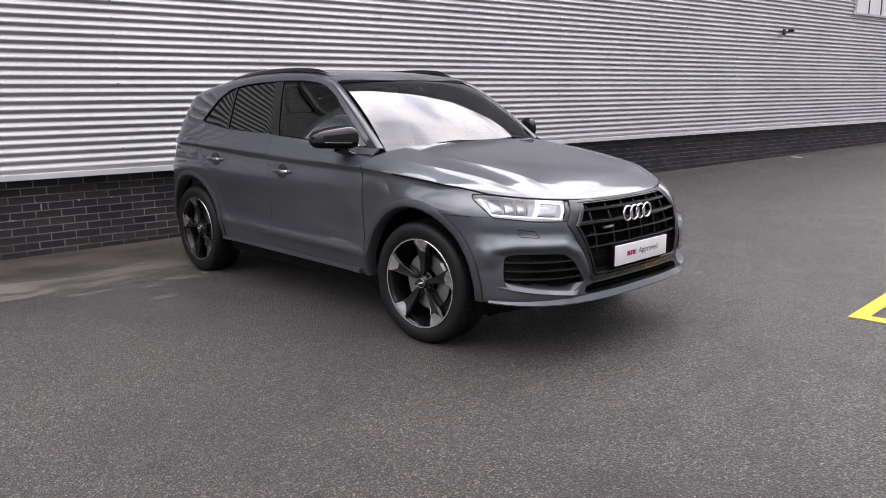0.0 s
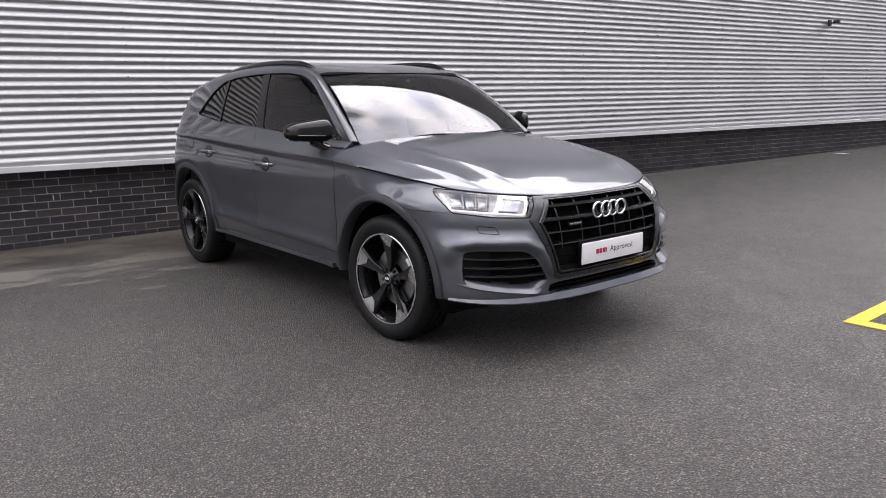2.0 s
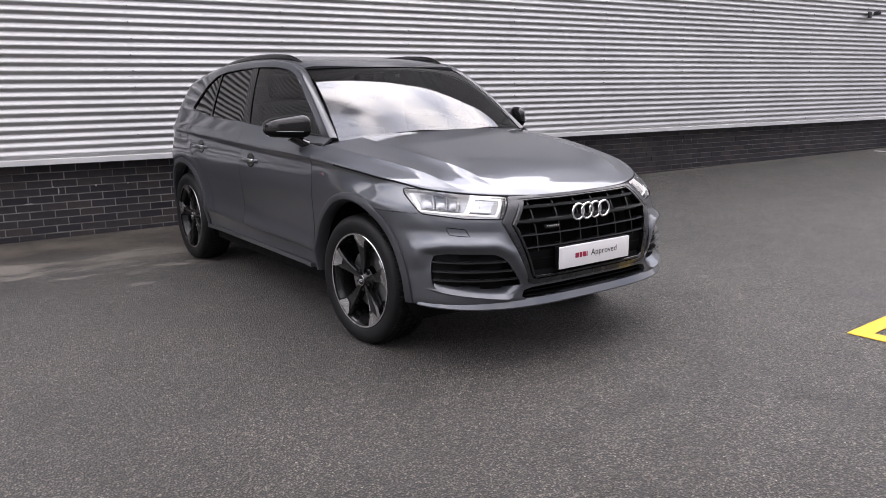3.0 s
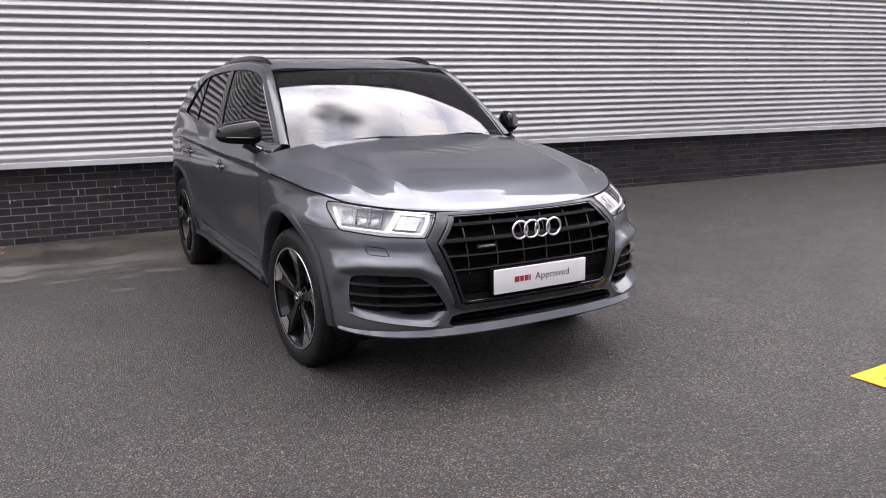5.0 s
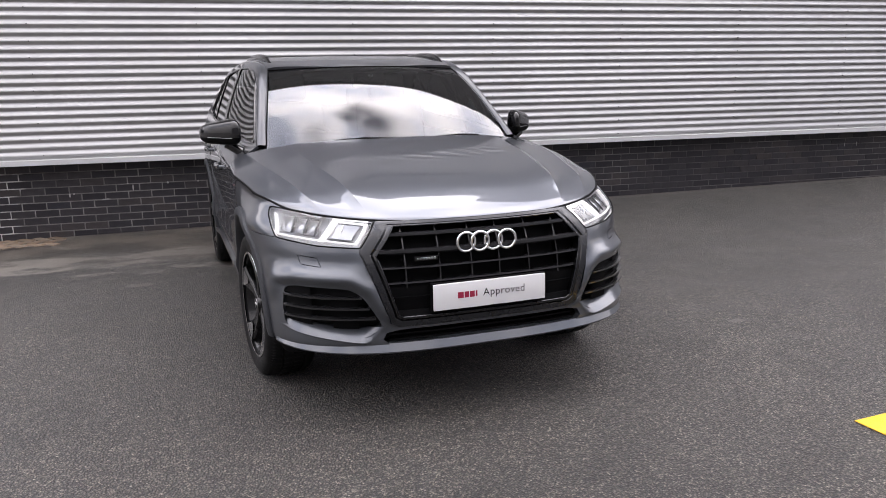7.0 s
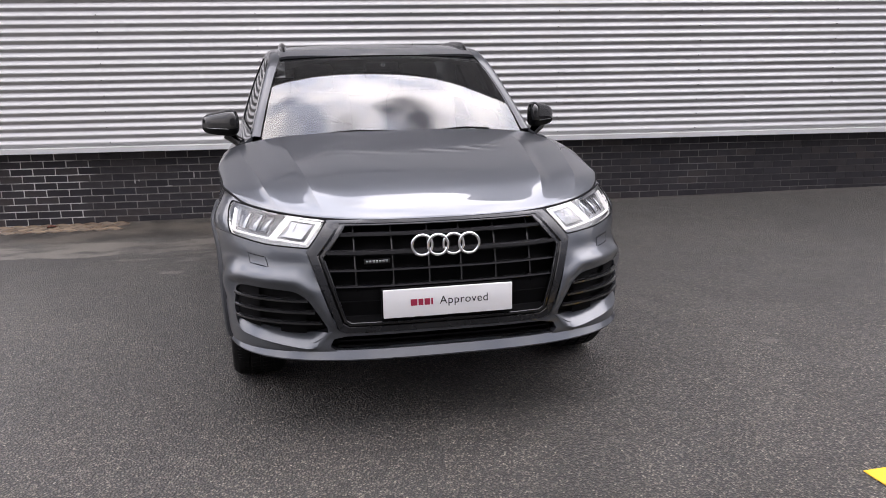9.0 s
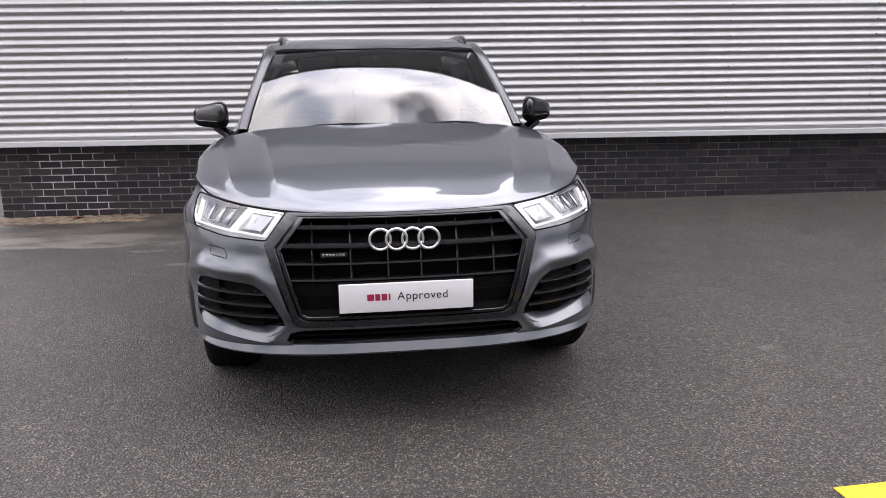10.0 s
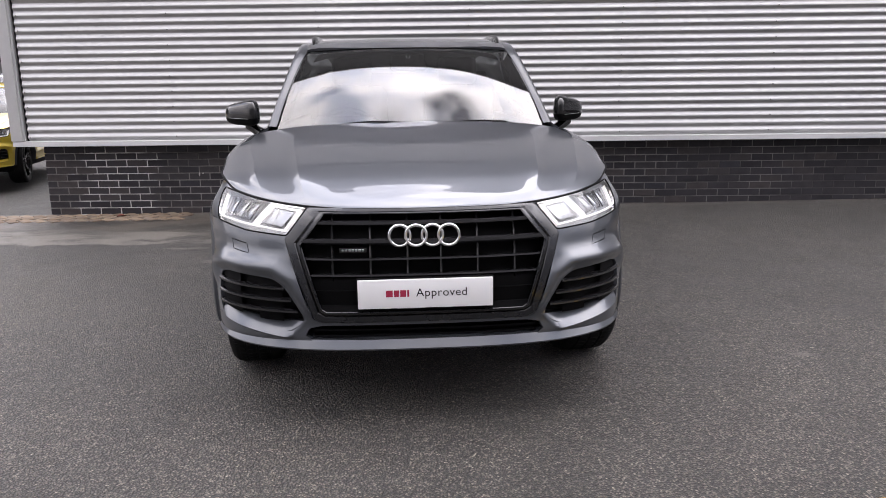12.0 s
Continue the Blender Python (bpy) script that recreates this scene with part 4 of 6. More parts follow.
def build_headlight(car, lens, sign):
    def at(u, v, deep):
        """u from the outer end to the grille, v from bottom to top."""
        lo = np.array((0.855, 0.800)) * (1 - u) + np.array((0.530, 0.768)) * u
        hi = np.array((0.850, 0.915)) * (1 - u) + np.array((0.458, 0.872)) * u
        x, z = lo + (hi - lo) * v
        return (sign * x, nose_y(x, z) + deep, z)

    if sign < 0:
        flipped(lens)
    seal = bmesh.new()
    for e in lens.edges:
        if e.is_boundary:
            add_tube(seal, [tuple(v.co) for v in e.verts], 0.0032, 6)
    rim(lens, 0.003, 0.012)
    lamp = part("headlight", grid([[at(u, v, 0.075 - 0.03 * abs(v - 0.5)) for v in np.linspace(-0.15, 1.1, 8)] for u in np.linspace(-0.1, 1.06, 20)]), LAMP_CORE, car,
                "faceted headlight with white running light strips behind clear glass")
    part("lens", lens, LENS, lamp, "clear outer lens", fix=False)
    part("seal", seal, BLACK_PLASTIC, lamp, "black seal round the lens")

    def bar(corners, deep=0.024):
        """A flat-faced light guide between four corners in (u, v)."""
        a, b_, c, d = [np.array(p) for p in corners]
        rows = []
        for s in np.linspace(0, 1, 14):
            rows.append([at(*((a + (b_ - a) * s) * (1 - q) + (d + (c - d) * s) * q), deep - 0.003 * math.sin(math.pi * q)) for q in np.linspace(0, 1, 4)])
        return rim(orient(grid(rows), (0, 0.5, 0.82)), 0.0, 0.012)

    for corners in (((0.05, 0.09), (0.505, 0.08), (0.51, 0.145), (0.05, 0.155)), ((0.49, 0.09), (0.552, 0.09), (0.668, 0.85), (0.612, 0.85)),
                    ((0.62, 0.785), (0.945, 0.785), (0.955, 0.855), (0.612, 0.855)), ((0.55, 0.09), (0.925, 0.08), (0.92, 0.15), (0.56, 0.155)),
                    ((0.905, 0.10), (0.938, 0.09), (0.972, 0.86), (0.938, 0.86)), ((0.03, 0.14), (0.055, 0.14), (0.075, 0.80), (0.055, 0.80))):
        part("running_light", bar(corners), DRL, lamp, fix=False)
    # lens cells of the main beam, stepped between dark dividers
    for u0, u1 in ((0.095, 0.205), (0.225, 0.335), (0.355, 0.455)):
        rows = [[at(u0 + (u1 - u0) * i / 8 + 0.10 * (v - 0.3), v, 0.046 - 0.013 * math.sin(math.pi * i / 8) ** 0.7 * math.sin(math.pi * (v - 0.24) / 0.54) ** 0.7) for v in np.linspace(0.24, 0.78, 9)] for i in range(9)]
        eye = part("projector", grid(rows), LAMP_CELL, lamp, sharp=60)
        edge = bmesh.new()
        add_tube(edge, [at(u1 + 0.010 + 0.10 * (v - 0.3), v, 0.036) for v in np.linspace(0.22, 0.80, 6)], 0.0035, 6)
        part("divider", edge, DARK_METAL, eye)
    rows = [[at(u + 0.09 * (v - 0.3), v, 0.040 + 0.010 * math.sin(math.pi * (v - 0.22) / 0.50)) for v in np.linspace(0.22, 0.72, 7)] for u in np.linspace(0.595, 0.875, 10)]
    part("module_mask", grid(rows), LAMP_CELL, lamp, "grey faceted module inside the inner light frame")
    edge = bmesh.new()
    add_tube(edge, [at(0.70 + 0.09 * (v - 0.3), v, 0.036) for v in np.linspace(0.50, 0.72, 5)], 0.0025, 6)
    part("mask_rib", edge, DRL, lamp)
    rows = [[at(u + 0.08 * (v - 0.3), v, 0.052) for v in np.linspace(0.20, 0.84, 6)] for u in np.linspace(0.07, 0.50, 12)]
    part("lamp_recess", grid(rows), LAMP_CORE, lamp, "grey recess round the lens cells")


def build_grille(car):
    # surround
    out_half = [(0.0, 0.870), (0.452, 0.872), (0.544, 0.757), (0.44, 0.455), (0.405, 0.437), (0.0, 0.437)]
    in_half = [(0.0, 0.853), (0.388, 0.852), (0.480, 0.740), (0.405, 0.492), (0.385, 0.479), (0.0, 0.479)]
    steps = (8, 10, 18, 4, 12)

    def dense(h):
        pts = []
        for (a, b), k in zip(zip(h, h[1:]), steps):
            pts += [(a[0] + (b[0] - a[0]) * i / k, a[1] + (b[1] - a[1]) * i / k) for i in range(k)]
        return pts + [h[-1]]

    o, i_ = dense(out_half), dense(in_half)
    rows = []
    for (xo, zo), (xi, zi) in zip(o, i_):
        row = []
        for f, proud in ((0.0, -0.03), (0.0, 0.003), (0.10, 0.008), (0.62, 0.007), (0.74, 0.001), (0.80, 0.008), (0.94, 0.008), (1.0, 0.002), (1.0, -0.05)):
            x, z = xo + (xi - xo) * f, zo + (zi - zo) * f
            row.append((x, nose_y(x, min(z, 0.872)) - proud, z))
        rows.append(row)
    bm = orient(grid(rows), (0.2, 0.5, 0.65))
    inner = lift(bm, [f for k, f in enumerate(list(bm.faces)) if k % 8 >= 3 and k // 8 >= 16])
    grille = part("grille", both_sides(bm), FRAME, car, "six-sided grille with satin grey surround and black slats", fix=False, sharp=30)
    part("inner_band", both_sides(inner), BLACK_GLOSS, grille, "gloss black inner band", fix=False, sharp=30)
    bezel = bmesh.new()
    add_tube(bezel, [(x, nose_y(x, min(z, 0.87)) - 0.004, z) for x, z in [(x, z) for x, z in i_]] + [(-x, nose_y(x, min(z, 0.87)) - 0.004, z) for x, z in i_[::-1]], 0.0035, 6)
    part("bezel", bezel, FRAME, grille)

    def half_at(z):
        if z > 0.74:
            return 0.388 + (0.480 - 0.388) * (0.852 - z) / 0.112
        return 0.405 + (0.480 - 0.405) * (z - 0.492) / 0.248

    for z, hh, mat, deep in ((0.817, 0.010, SLAT, 0.012), (0.752, 0.012, SLAT, 0.006), (0.685, 0.006, SLAT, 0.016), (0.623, 0.006, SLAT, 0.016)):
        w = half_at(z) - 0.003
        b = bmesh.new()
        path = [(x, nose_y(x, z) + deep, z) for x in np.linspace(-w, w, 40)]
        sweep(b, path, [(0.012, -hh * 0.3), (0.010, hh * 0.7), (0.0, hh), (-0.045, hh * 0.4), (-0.045, -hh * 0.6), (0.004, -hh)])
        part("slat", b, mat, grille)
    for x in (-0.357, -0.209, -0.065, 0.065, 0.209, 0.357):
        b = bmesh.new()
        add_grid(b, [[(x + s, nose_y(x, z) + d, z) for s, d in ((-0.004, 0.06), (-0.004, 0.024), (0, 0.020), (0.004, 0.024), (0.004, 0.06))] for z in np.linspace(0.60, 0.85, 14)])
        part("rib", b, SLAT, grille)
    # solid lower field behind the plate, with two faint steps
    rows = []
    for z, d in ((0.478, 0.012), (0.500, 0.022), (0.503, 0.028), (0.545, 0.024), (0.560, 0.020), (0.563, 0.026), (0.600, 0.024), (0.612, 0.030)):
        w = half_at(max(z, 0.493)) - 0.002
        rows.append([(x, nose_y(x, z) + d, z) for x in np.linspace(-w, w, 40)])
    part("lower_field", grid(rows), BLACK_PLASTIC, grille)
    rows = [[(x, nose_y(x, z) + 0.075, z) for x in np.linspace(-0.47, 0.47, 24)] for z in np.linspace(0.47, 0.86, 12)]
    part("backing", grid(rows), BLACK_PLASTIC, grille)
    # four rings
    emblem = bmesh.new()
    part("emblem", emblem_rings(emblem), CHROME, grille, "four interlocked chrome rings")
    b = box((-0.327, nose_y(0.27, 0.722) - 0.004, 0.712), (-0.222, nose_y(0.27, 0.722) + 0.012, 0.732), 0.003)
    badge = part("badge", b, BLACK_GLOSS, grille, "small black badge with silver bars")
    for k in range(7):
        x = -0.318 + k * 0.0128
        part("badge_bar", box((x, nose_y(0.27, 0.722) - 0.0065, 0.7175), (x + 0.009, nose_y(0.27, 0.722) - 0.003, 0.7265), 0.001, 1), SATIN_ALU, badge)
    return grille


def emblem_rings(bm):
    for k in range(4):
        cx, cz = -0.0945 + 0.063 * k, 0.776
        P = []
        for i in range(40):
            a = 2 * math.pi * i / 40
            ring = []
            for j in range(10):
                b = 2 * math.pi * j / 10
                rr = 0.0405 + 0.0062 * math.cos(b)
                y0 = nose_y(0.0, 0.776) - 0.012 - (0.003 if k % 2 else 0.0)
                ring.append((cx + rr * math.cos(a), y0 + 0.007 * math.sin(b), cz + rr * math.sin(a)))
            P.append(ring)
        add_grid(bm, P, True, True)
    return bm


def build_plate(car):
    plate = part("number_plate", box((-0.261, -0.926, 0.499), (0.261, -0.914, 0.613), 0.003), WHITE_PLATE, car, "white show plate with a red word mark and dark lettering")
    carrier = box((-0.266, -0.9135, 0.494), (0.266, -0.890, 0.616), 0.003)
    part("plate_carrier", carrier, BLACK_PLASTIC, plate)
    txt = bpy.data.curves.new("wording", "FONT")
    txt.body, txt.size, txt.extrude, txt.space_character = "Approved", 0.046, 0.0003, 1.08
    tmp = bpy.data.objects.new("wording", txt)
    me = bpy.data.meshes.new_from_object(tmp)
    bpy.data.objects.remove(tmp)
    xs = [v.co.x for v in me.vertices]
    k = 0.196 / (max(xs) - min(xs))
    me.transform(Matrix.Translation((-0.037, -0.9268, 0.545)) @ Matrix.Rotation(radians(90), 4, "X") @ Matrix.Diagonal((k, k, 1, 1)))
    me.materials.append(BLACK_INK)
    word = new("wording", me)
    word.parent = plate
    # the brand word stands as plain bars
    for x0, x1 in ((-0.153, -0.127), (-0.122, -0.103), (-0.098, -0.076), (-0.071, -0.064)):
        part("red_bar", box((x0, -0.9272, 0.545), (x1, -0.9255, 0.571)), RED_INK, plate, smooth=False)
    for x0, x1 in ((-0.16, -0.135), (-0.11, 0.0), (0.05, 0.10), (0.115, 0.155)):
        part("small_bar", box((x0, -0.9185, 0.4958), (x1, -0.9142, 0.4982)), SATIN_ALU, plate, smooth=False)


def build_side_intake(car, sign):
    rows = [[(sign * x, nose_y(x, z) + 0.055, z) for z in np.linspace(0.41, 0.625, 8)] for x in np.linspace(0.44, 0.862, 22)]
    duct = part("side_intake", grid(rows), BLACK_PLASTIC, car, "black side intake with horizontal blades")
    for z, x_in in ((0.568, 0.547), (0.522, 0.520), (0.478, 0.496)):
        b = bmesh.new()
        xs = [x_in + (0.834 - x_in) * k / 26 for k in range(27)]
        path = [(sign * x, nose_y(x, z) + 0.012, z) for x in xs]
        if sign > 0:
            path = path[::-1]
        prof = [(0.012, -0.004), (0.012, 0.003), (0.0, 0.008), (-0.04, 0.006), (-0.04, -0.004), (0.0, -0.007)]
        sweep(b, path[::-1], prof)
        part("blade", b, SLAT, duct)
    for x0, x1, mat in ((0.56, 0.66, BLACK_PLASTIC), (0.74, 0.84, BLACK_PLASTIC)):
        rows = [[(sign * x, nose_y(x, z) + 0.030, z) for z in np.linspace(0.43, 0.61, 6)] for x in np.linspace(x0, x1, 8)]
        part("duct_panel", grid(rows), mat, duct)
    # bright fin under the intake
    upper = [(0, 0.858, 0.468), (1, 0.78, 0.456), (2, 0.66, 0.442), (3, 0.55, 0.434), (4, 0.462, 0.446)]
    lower = [(0, 0.862, 0.422), (1, 0.78, 0.403), (2, 0.66, 0.386), (3, 0.57, 0.374), (4, 0.518, 0.371)]
    rows = []
    for t in np.linspace(0, 4, 48):
        (xu, zu), (xl, zl) = curve_at(upper, t), curve_at(lower, t)
        row = []
        for f, proud in ((0.0, -0.065), (0.02, -0.040), (0.40, -0.013), (0.80, 0.014), (0.88, 0.018), (0.95, 0.015), (1.0, 0.006), (1.0, -0.03)):
            x, z = xu + (xl - xu) * f, zu + (zl - zu) * f
            end = smooth01((t - 3.1) / 0.9)
            proud = proud * (1 - end) + 0.004 * end if -0.05 < proud else proud
            if proud > 0:
                proud *= smooth01(t / 0.7)
            row.append((sign * x, nose_y(x, z) - proud, z))
        rows.append(row)
    part("intake_fin", orient(grid(rows), (0, 0.3, 0.40)), PAINT, duct, fix=False, sharp=25)


def build_lip(car):
    b = bmesh.new()
    path = []
    for phi in np.linspace(0.42, math.pi - 0.42, 110):
        f = phi if phi < math.pi / 2 else math.pi - phi
        x, y, _ = nose_point(f, 0.345)
        k = math.cos(phi) ** 4
        x, y = x * (1 - 0.035 * k), y + 0.02 * k
        path.append((x if phi < math.pi / 2 else -x, y, 0.342 + 0.006 * math.cos(phi) ** 2))
    sweep(b, path, [(-0.012, -0.021), (-0.030, -0.014), (-0.032, -0.008), (-0.011, 0.024), (0.05, 0.030), (0.05, -0.020)])
    part("front_lip", b, PAINT, car, "painted lip under the front bumper")
    rows = [[(x, nose_y(x, 0.40) + 0.06, z) for x in np.linspace(-0.5, 0.5, 20)] for z in (0.33, 0.38, 0.44)]
    intake = part("lower_intake", grid(rows), BLACK_PLASTIC, car)
    for z in (0.378, 0.400):
        b = bmesh.new()
        sweep(b, [(x, nose_y(x, z) + 0.025, z) for x in np.linspace(-0.44, 0.44, 30)], [(0.004, -0.003), (0.004, 0.003), (-0.03, 0.003), (-0.03, -0.003)])
        part("blade", b, BLACK_PLASTIC, intake)


def build_sides(car):
    """Doors, rear quarters, glasshouse and roof."""
    cols = []
    for y in np.linspace(0.492, Y_TAIL, 90)[:-1]:
        top = val(BELT, y)
        cols.append([(side_x(y, z), y, z) for z in np.linspace(0.335, top, 92)])
    for phi in np.linspace(0, math.pi / 2, 50):
        y = tail_point(phi, 1.0)[1]
        cols.append([tail_point(phi, z) for z in np.linspace(0.36, val(BELT, y), 92)])
    bm = orient(grid(cols), (0, 1.8, 0.7))
    gone = carve(bm, arch(REAR_AXLE, ARCH_R), (1, 2), lambda c: c.x > 0.5)
    bmesh.ops.delete(bm, geom=gone, context="FACES")
    side = lambda c: c.x > 0.7 and c.y < 2.8
    bottom = 0.462
    door_f = [(0.30, bottom - 0.02), (1.612, bottom), (1.606, 0.80), (1.590, 1.05), (1.575, 1.30), (0.30, 1.30)]
    door_r = [(1.612, bottom), (2.20, bottom + 0.01), (2.26, 0.56), (2.34, 0.72), (2.46, 0.84), (2.60, 0.925), (2.62, 1.05), (2.60, 1.30), (1.575, 1.30), (1.590, 1.05), (1.606, 0.80)]
    doors = [lift(bm, carve(bm, d, (1, 2), side)) for d in (door_f, door_r)]
    sill = lift(bm, carve(bm, [(0.3, 0.30), (2.35, 0.30), (2.35, bottom + 0.01), (1.612, bottom), (0.3, bottom - 0.02)], (1, 2), side))
    rim(sill)
    quarter = both_sides(bm)
    part("rear_body", rim(quarter), PAINT, car, "grey metallic rear quarters and tail", fix=False)
    made = {}
    for sign in (1, -1):
        part("sill", flipped(sill.copy()) if sign < 0 else sill.copy(), PAINT, car, fix=False)
        b = bmesh.new()
        ys = np.linspace(0.54, 2.34, 40) if sign < 0 else np.linspace(2.34, 0.54, 40)
        sweep(b, [(sign * (side_x(y, 0.36) - 0.004), y, 0.350) for y in ys], [(0.000, -0.012), (0.007, -0.004), (0.007, 0.000), (-0.006, 0.014), (-0.03, 0.016), (-0.03, -0.012)])
        part("sill_blade", b, PAINT, car)
        for k, d in enumerate(doors):
            piece = flipped(d.copy()) if sign < 0 else d.copy()
            door = part("door", rim(piece), PAINT, car, fix=False)
            made[(sign, k)] = door
            y0, y1, z = ((1.300, 1.530, 0.936), (2.270, 2.500, 0.975))[k]
            b = bmesh.new()
            path = [(sign * (side_x(y, z) + 0.030 * math.sin(math.pi * min(1, max(0, (y - y0) / (y1 - y0)))) ** 0.35 - 0.004), y, z + 0.006 * (y - y0)) for y in np.linspace(y0, y1, 24)]
            add_tube(b, path, [0.010 + 0.006 * math.sin(math.pi * i / 23) for i in range(24)], 10)
            for v in b.verts:
                v.co.z = z + (v.co.z - z) * 1.15
            handle = part("door_handle", b, PAINT, door)
            b = bmesh.new()
            add_tube(b, [(p[0] + sign * 0.010, p[1], p[2] + 0.003) for p in path[1:8]], 0.012, 8)
            part("handle_inlay", b, MACHINED, handle)
            # flat black disc on the door stands in for the shaded hand recess
            b = bmesh.new()
            ym = y0 + 0.11
            rows = []
            for rr, dd in ((0.052, 0.0015), (0.047, 0.003), (0.04, 0.0022), (0.02, 0.0018), (0.001, 0.0016)):
                rows.append([(sign * (side_x(ym + rr * 1.25 * math.cos(a), z + rr * 0.95 * math.sin(a)) + dd), ym + rr * 1.25 * math.cos(a), z + rr * 0.95 * math.sin(a)) for a in np.linspace(0, 2 * math.pi, 28)[:-1]])
            add_grid(b, rows, wrap_v=True)
            part("handle_cup_shade", b, RIM_BLACK, handle)
    # filler flap, on one side only
    b = bmesh.new()
    loop_ = rounded([(2.66, 0.985), (2.84, 0.995), (2.85, 1.125), (2.67, 1.115)], 0.05)
    add_tube(b, [(-side_x(y, z) - 0.0005, y, z) for y, z in loop_ + loop_[:1]], 0.0009, 6, cap=False)
    part("filler_flap", b, BLACK_PLASTIC, car, "outline of the round-cornered fuel filler flap")
    # glasshouse side
    bm, pillar = house_side()
    orient(bm, (0, 1.8, 1.2))
    orient(pillar, (0, 1.8, 1.0))
    for sign in (1, -1):
        part("pillar_strip", flipped(pillar.copy()) if sign < 0 else pillar.copy(), PILLAR_TONED, car, "windscreen pillar in body grey toned down against bright sky reflection", fix=False)
    side = lambda c: c.x > 0.4
    trim_line = rounded(GLASSLINE, 0.03)
    inside = lift(bm, carve(bm, trim_line, (1, 2), side))
    frame_bm = both_sides(rim(bm, 0.0, 0.012))
    part("body_frame", frame_bm, PAINT, car, fix=False)
    cuts = (("window", [(1.45, 1.0), (1.70, 1.7), (0.2, 1.7), (0.2, 1.0)], SIDE_GLASS, 0), ("window", [(1.55, 1.0), (1.80, 1.7), (2.290, 1.7), (2.205, 1.0)], PRIVACY, 1),
            ("quarter_window", [(2.235, 1.0), (2.320, 1.7), (3.0, 1.7), (3.0, 1.0)], PRIVACY, 2))
    for nm, poly, mat, k in cuts:
        g = lift(inside, carve(inside, poly, (1, 2), side))
        for v in g.verts:
            v.co.x -= 0.007
        rim(g, 0.004, 0.006)
        for sign in (1, -1):
            part(nm, flipped(g.copy()) if sign < 0 else g.copy(), mat, made.get((sign, k), car), "dark tinted side glass" if mat == PRIVACY else "", fix=False)
        g.free()
    for lo, hi in ((1.2, 1.95), (1.95, 3.0)):
        piece = lift(inside, [f for f in inside.faces if lo < f.calc_center_median().y < hi])
        rim(piece, 0.0, 0.01)
        for sign in (1, -1):
            part("window_pillar", flipped(piece.copy()) if sign < 0 else piece.copy(), BLACK_GLOSS, car, "gloss black window pillar", fix=False)
        piece.free()
    inside.free()
    for sign in (1, -1):
        # window surround bead, laid on the side surface
        b = bmesh.new()
        path = [(house_x(y, z), y, z) for y, z in trim_line]
        path = [(sign * (x + 0.001), y, z) for x, y, z in path]
        add_tube(b, path + [path[0]], 0.0042, 6, cap=False)
        part("window_bead", b, BLACK_GLOSS, car)
    # roof
    P = [[roof_point(t, r) for r in np.sin(np.linspace(-1, 1, 49) * math.pi / 2)] for t in np.linspace(3, 9, 60)]
    roof = part("roof", rim(orient(grid(P), (0, 2, 1.0)), 0.0, 0.02), PAINT, car, fix=False)
    # windscreen
    P = [[screen_point(k if k > 0 else k * (1 - 0.85 * abs(r) ** 1.6), r) for r in np.linspace(-1, 1, 60)] for k in np.linspace(-0.14, 0.985, 56)]
    screen = part("windscreen", rim(orient(grid(P), (0, 2, 0.6)), 0.0, 0.006), GLASS, car, "raked clear windscreen reflecting the clouds", fix=False)
    for sign in (1, -1):
        b = bmesh.new()
        add_tube(b, [Vector(screen_point(w, sign * 1.003)) + Vector((sign * 0.004, -0.001, 0.002)) for w in np.linspace(0.0, 0.99, 30)], 0.0022, 8)
        part("screen_seal", b, BLACK_PLASTIC, screen)
    b = bmesh.new()
    add_tube(b, [Vector(screen_point(0.988, r)) + Vector((0, 0.006, 0.003)) for r in np.linspace(-1, 1, 40)], 0.0035, 8)
    part("screen_seal", b, BLACK_PLASTIC, screen)
    # printed dark border and the camera housing behind the glass
    for w0, w1, r0, r1 in ((0.972, 0.985, -1, 1),):
        rows = [[Vector(screen_point(w, r)) + Vector((0, 0.004, -0.004)) for r in np.linspace(r0, r1, 40 if r1 - r0 > 1 else 4)] for w in np.linspace(w0, w1, 4 if r1 - r0 > 1 else 30)]
        part("screen_border", grid(rows), BLACK_PLASTIC, screen)
    c = Vector(screen_point(0.87, 0.0))
    part("camera_housing", box((-0.10, c.y + 0.01, c.z - 0.075), (0.10, c.y + 0.16, c.z - 0.012), 0.02), BLACK_PLASTIC, screen)
    b = bmesh.new()
    add_lathe(b, [(0.0, 0.0), (0.012, 0.0), (0.012, 0.02), (0.0, 0.02)], 14, "Y", (0, c.y - 0.012, c.z - 0.030))
    part("camera_eye", b, SATIN_ALU, screen)
    # tail glass
    rows = []
    for r in np.sin(np.linspace(-1, 1, 30) * math.pi / 2):
        a, bt = np.array(roof_point(9, r)), np.array((0.66 * r, 3.45 - 0.16 * abs(r) ** 3, 1.22))
        rows.append([a + (bt - a) * k for k in np.linspace(0, 1, 10)])
    part("tail_window", grid(rows), PRIVACY, car)
    # dark sheet added across the tail to block bright gaps beside the window
    rows = [[(k * (house_x(3.08, z) - 0.025), 3.08 - 0.06 * k * k, z) for k in np.linspace(-1, 1, 14)] for z in np.linspace(1.05, 1.43, 6)]
    part("tail_blind", grid(rows), CABIN, car)
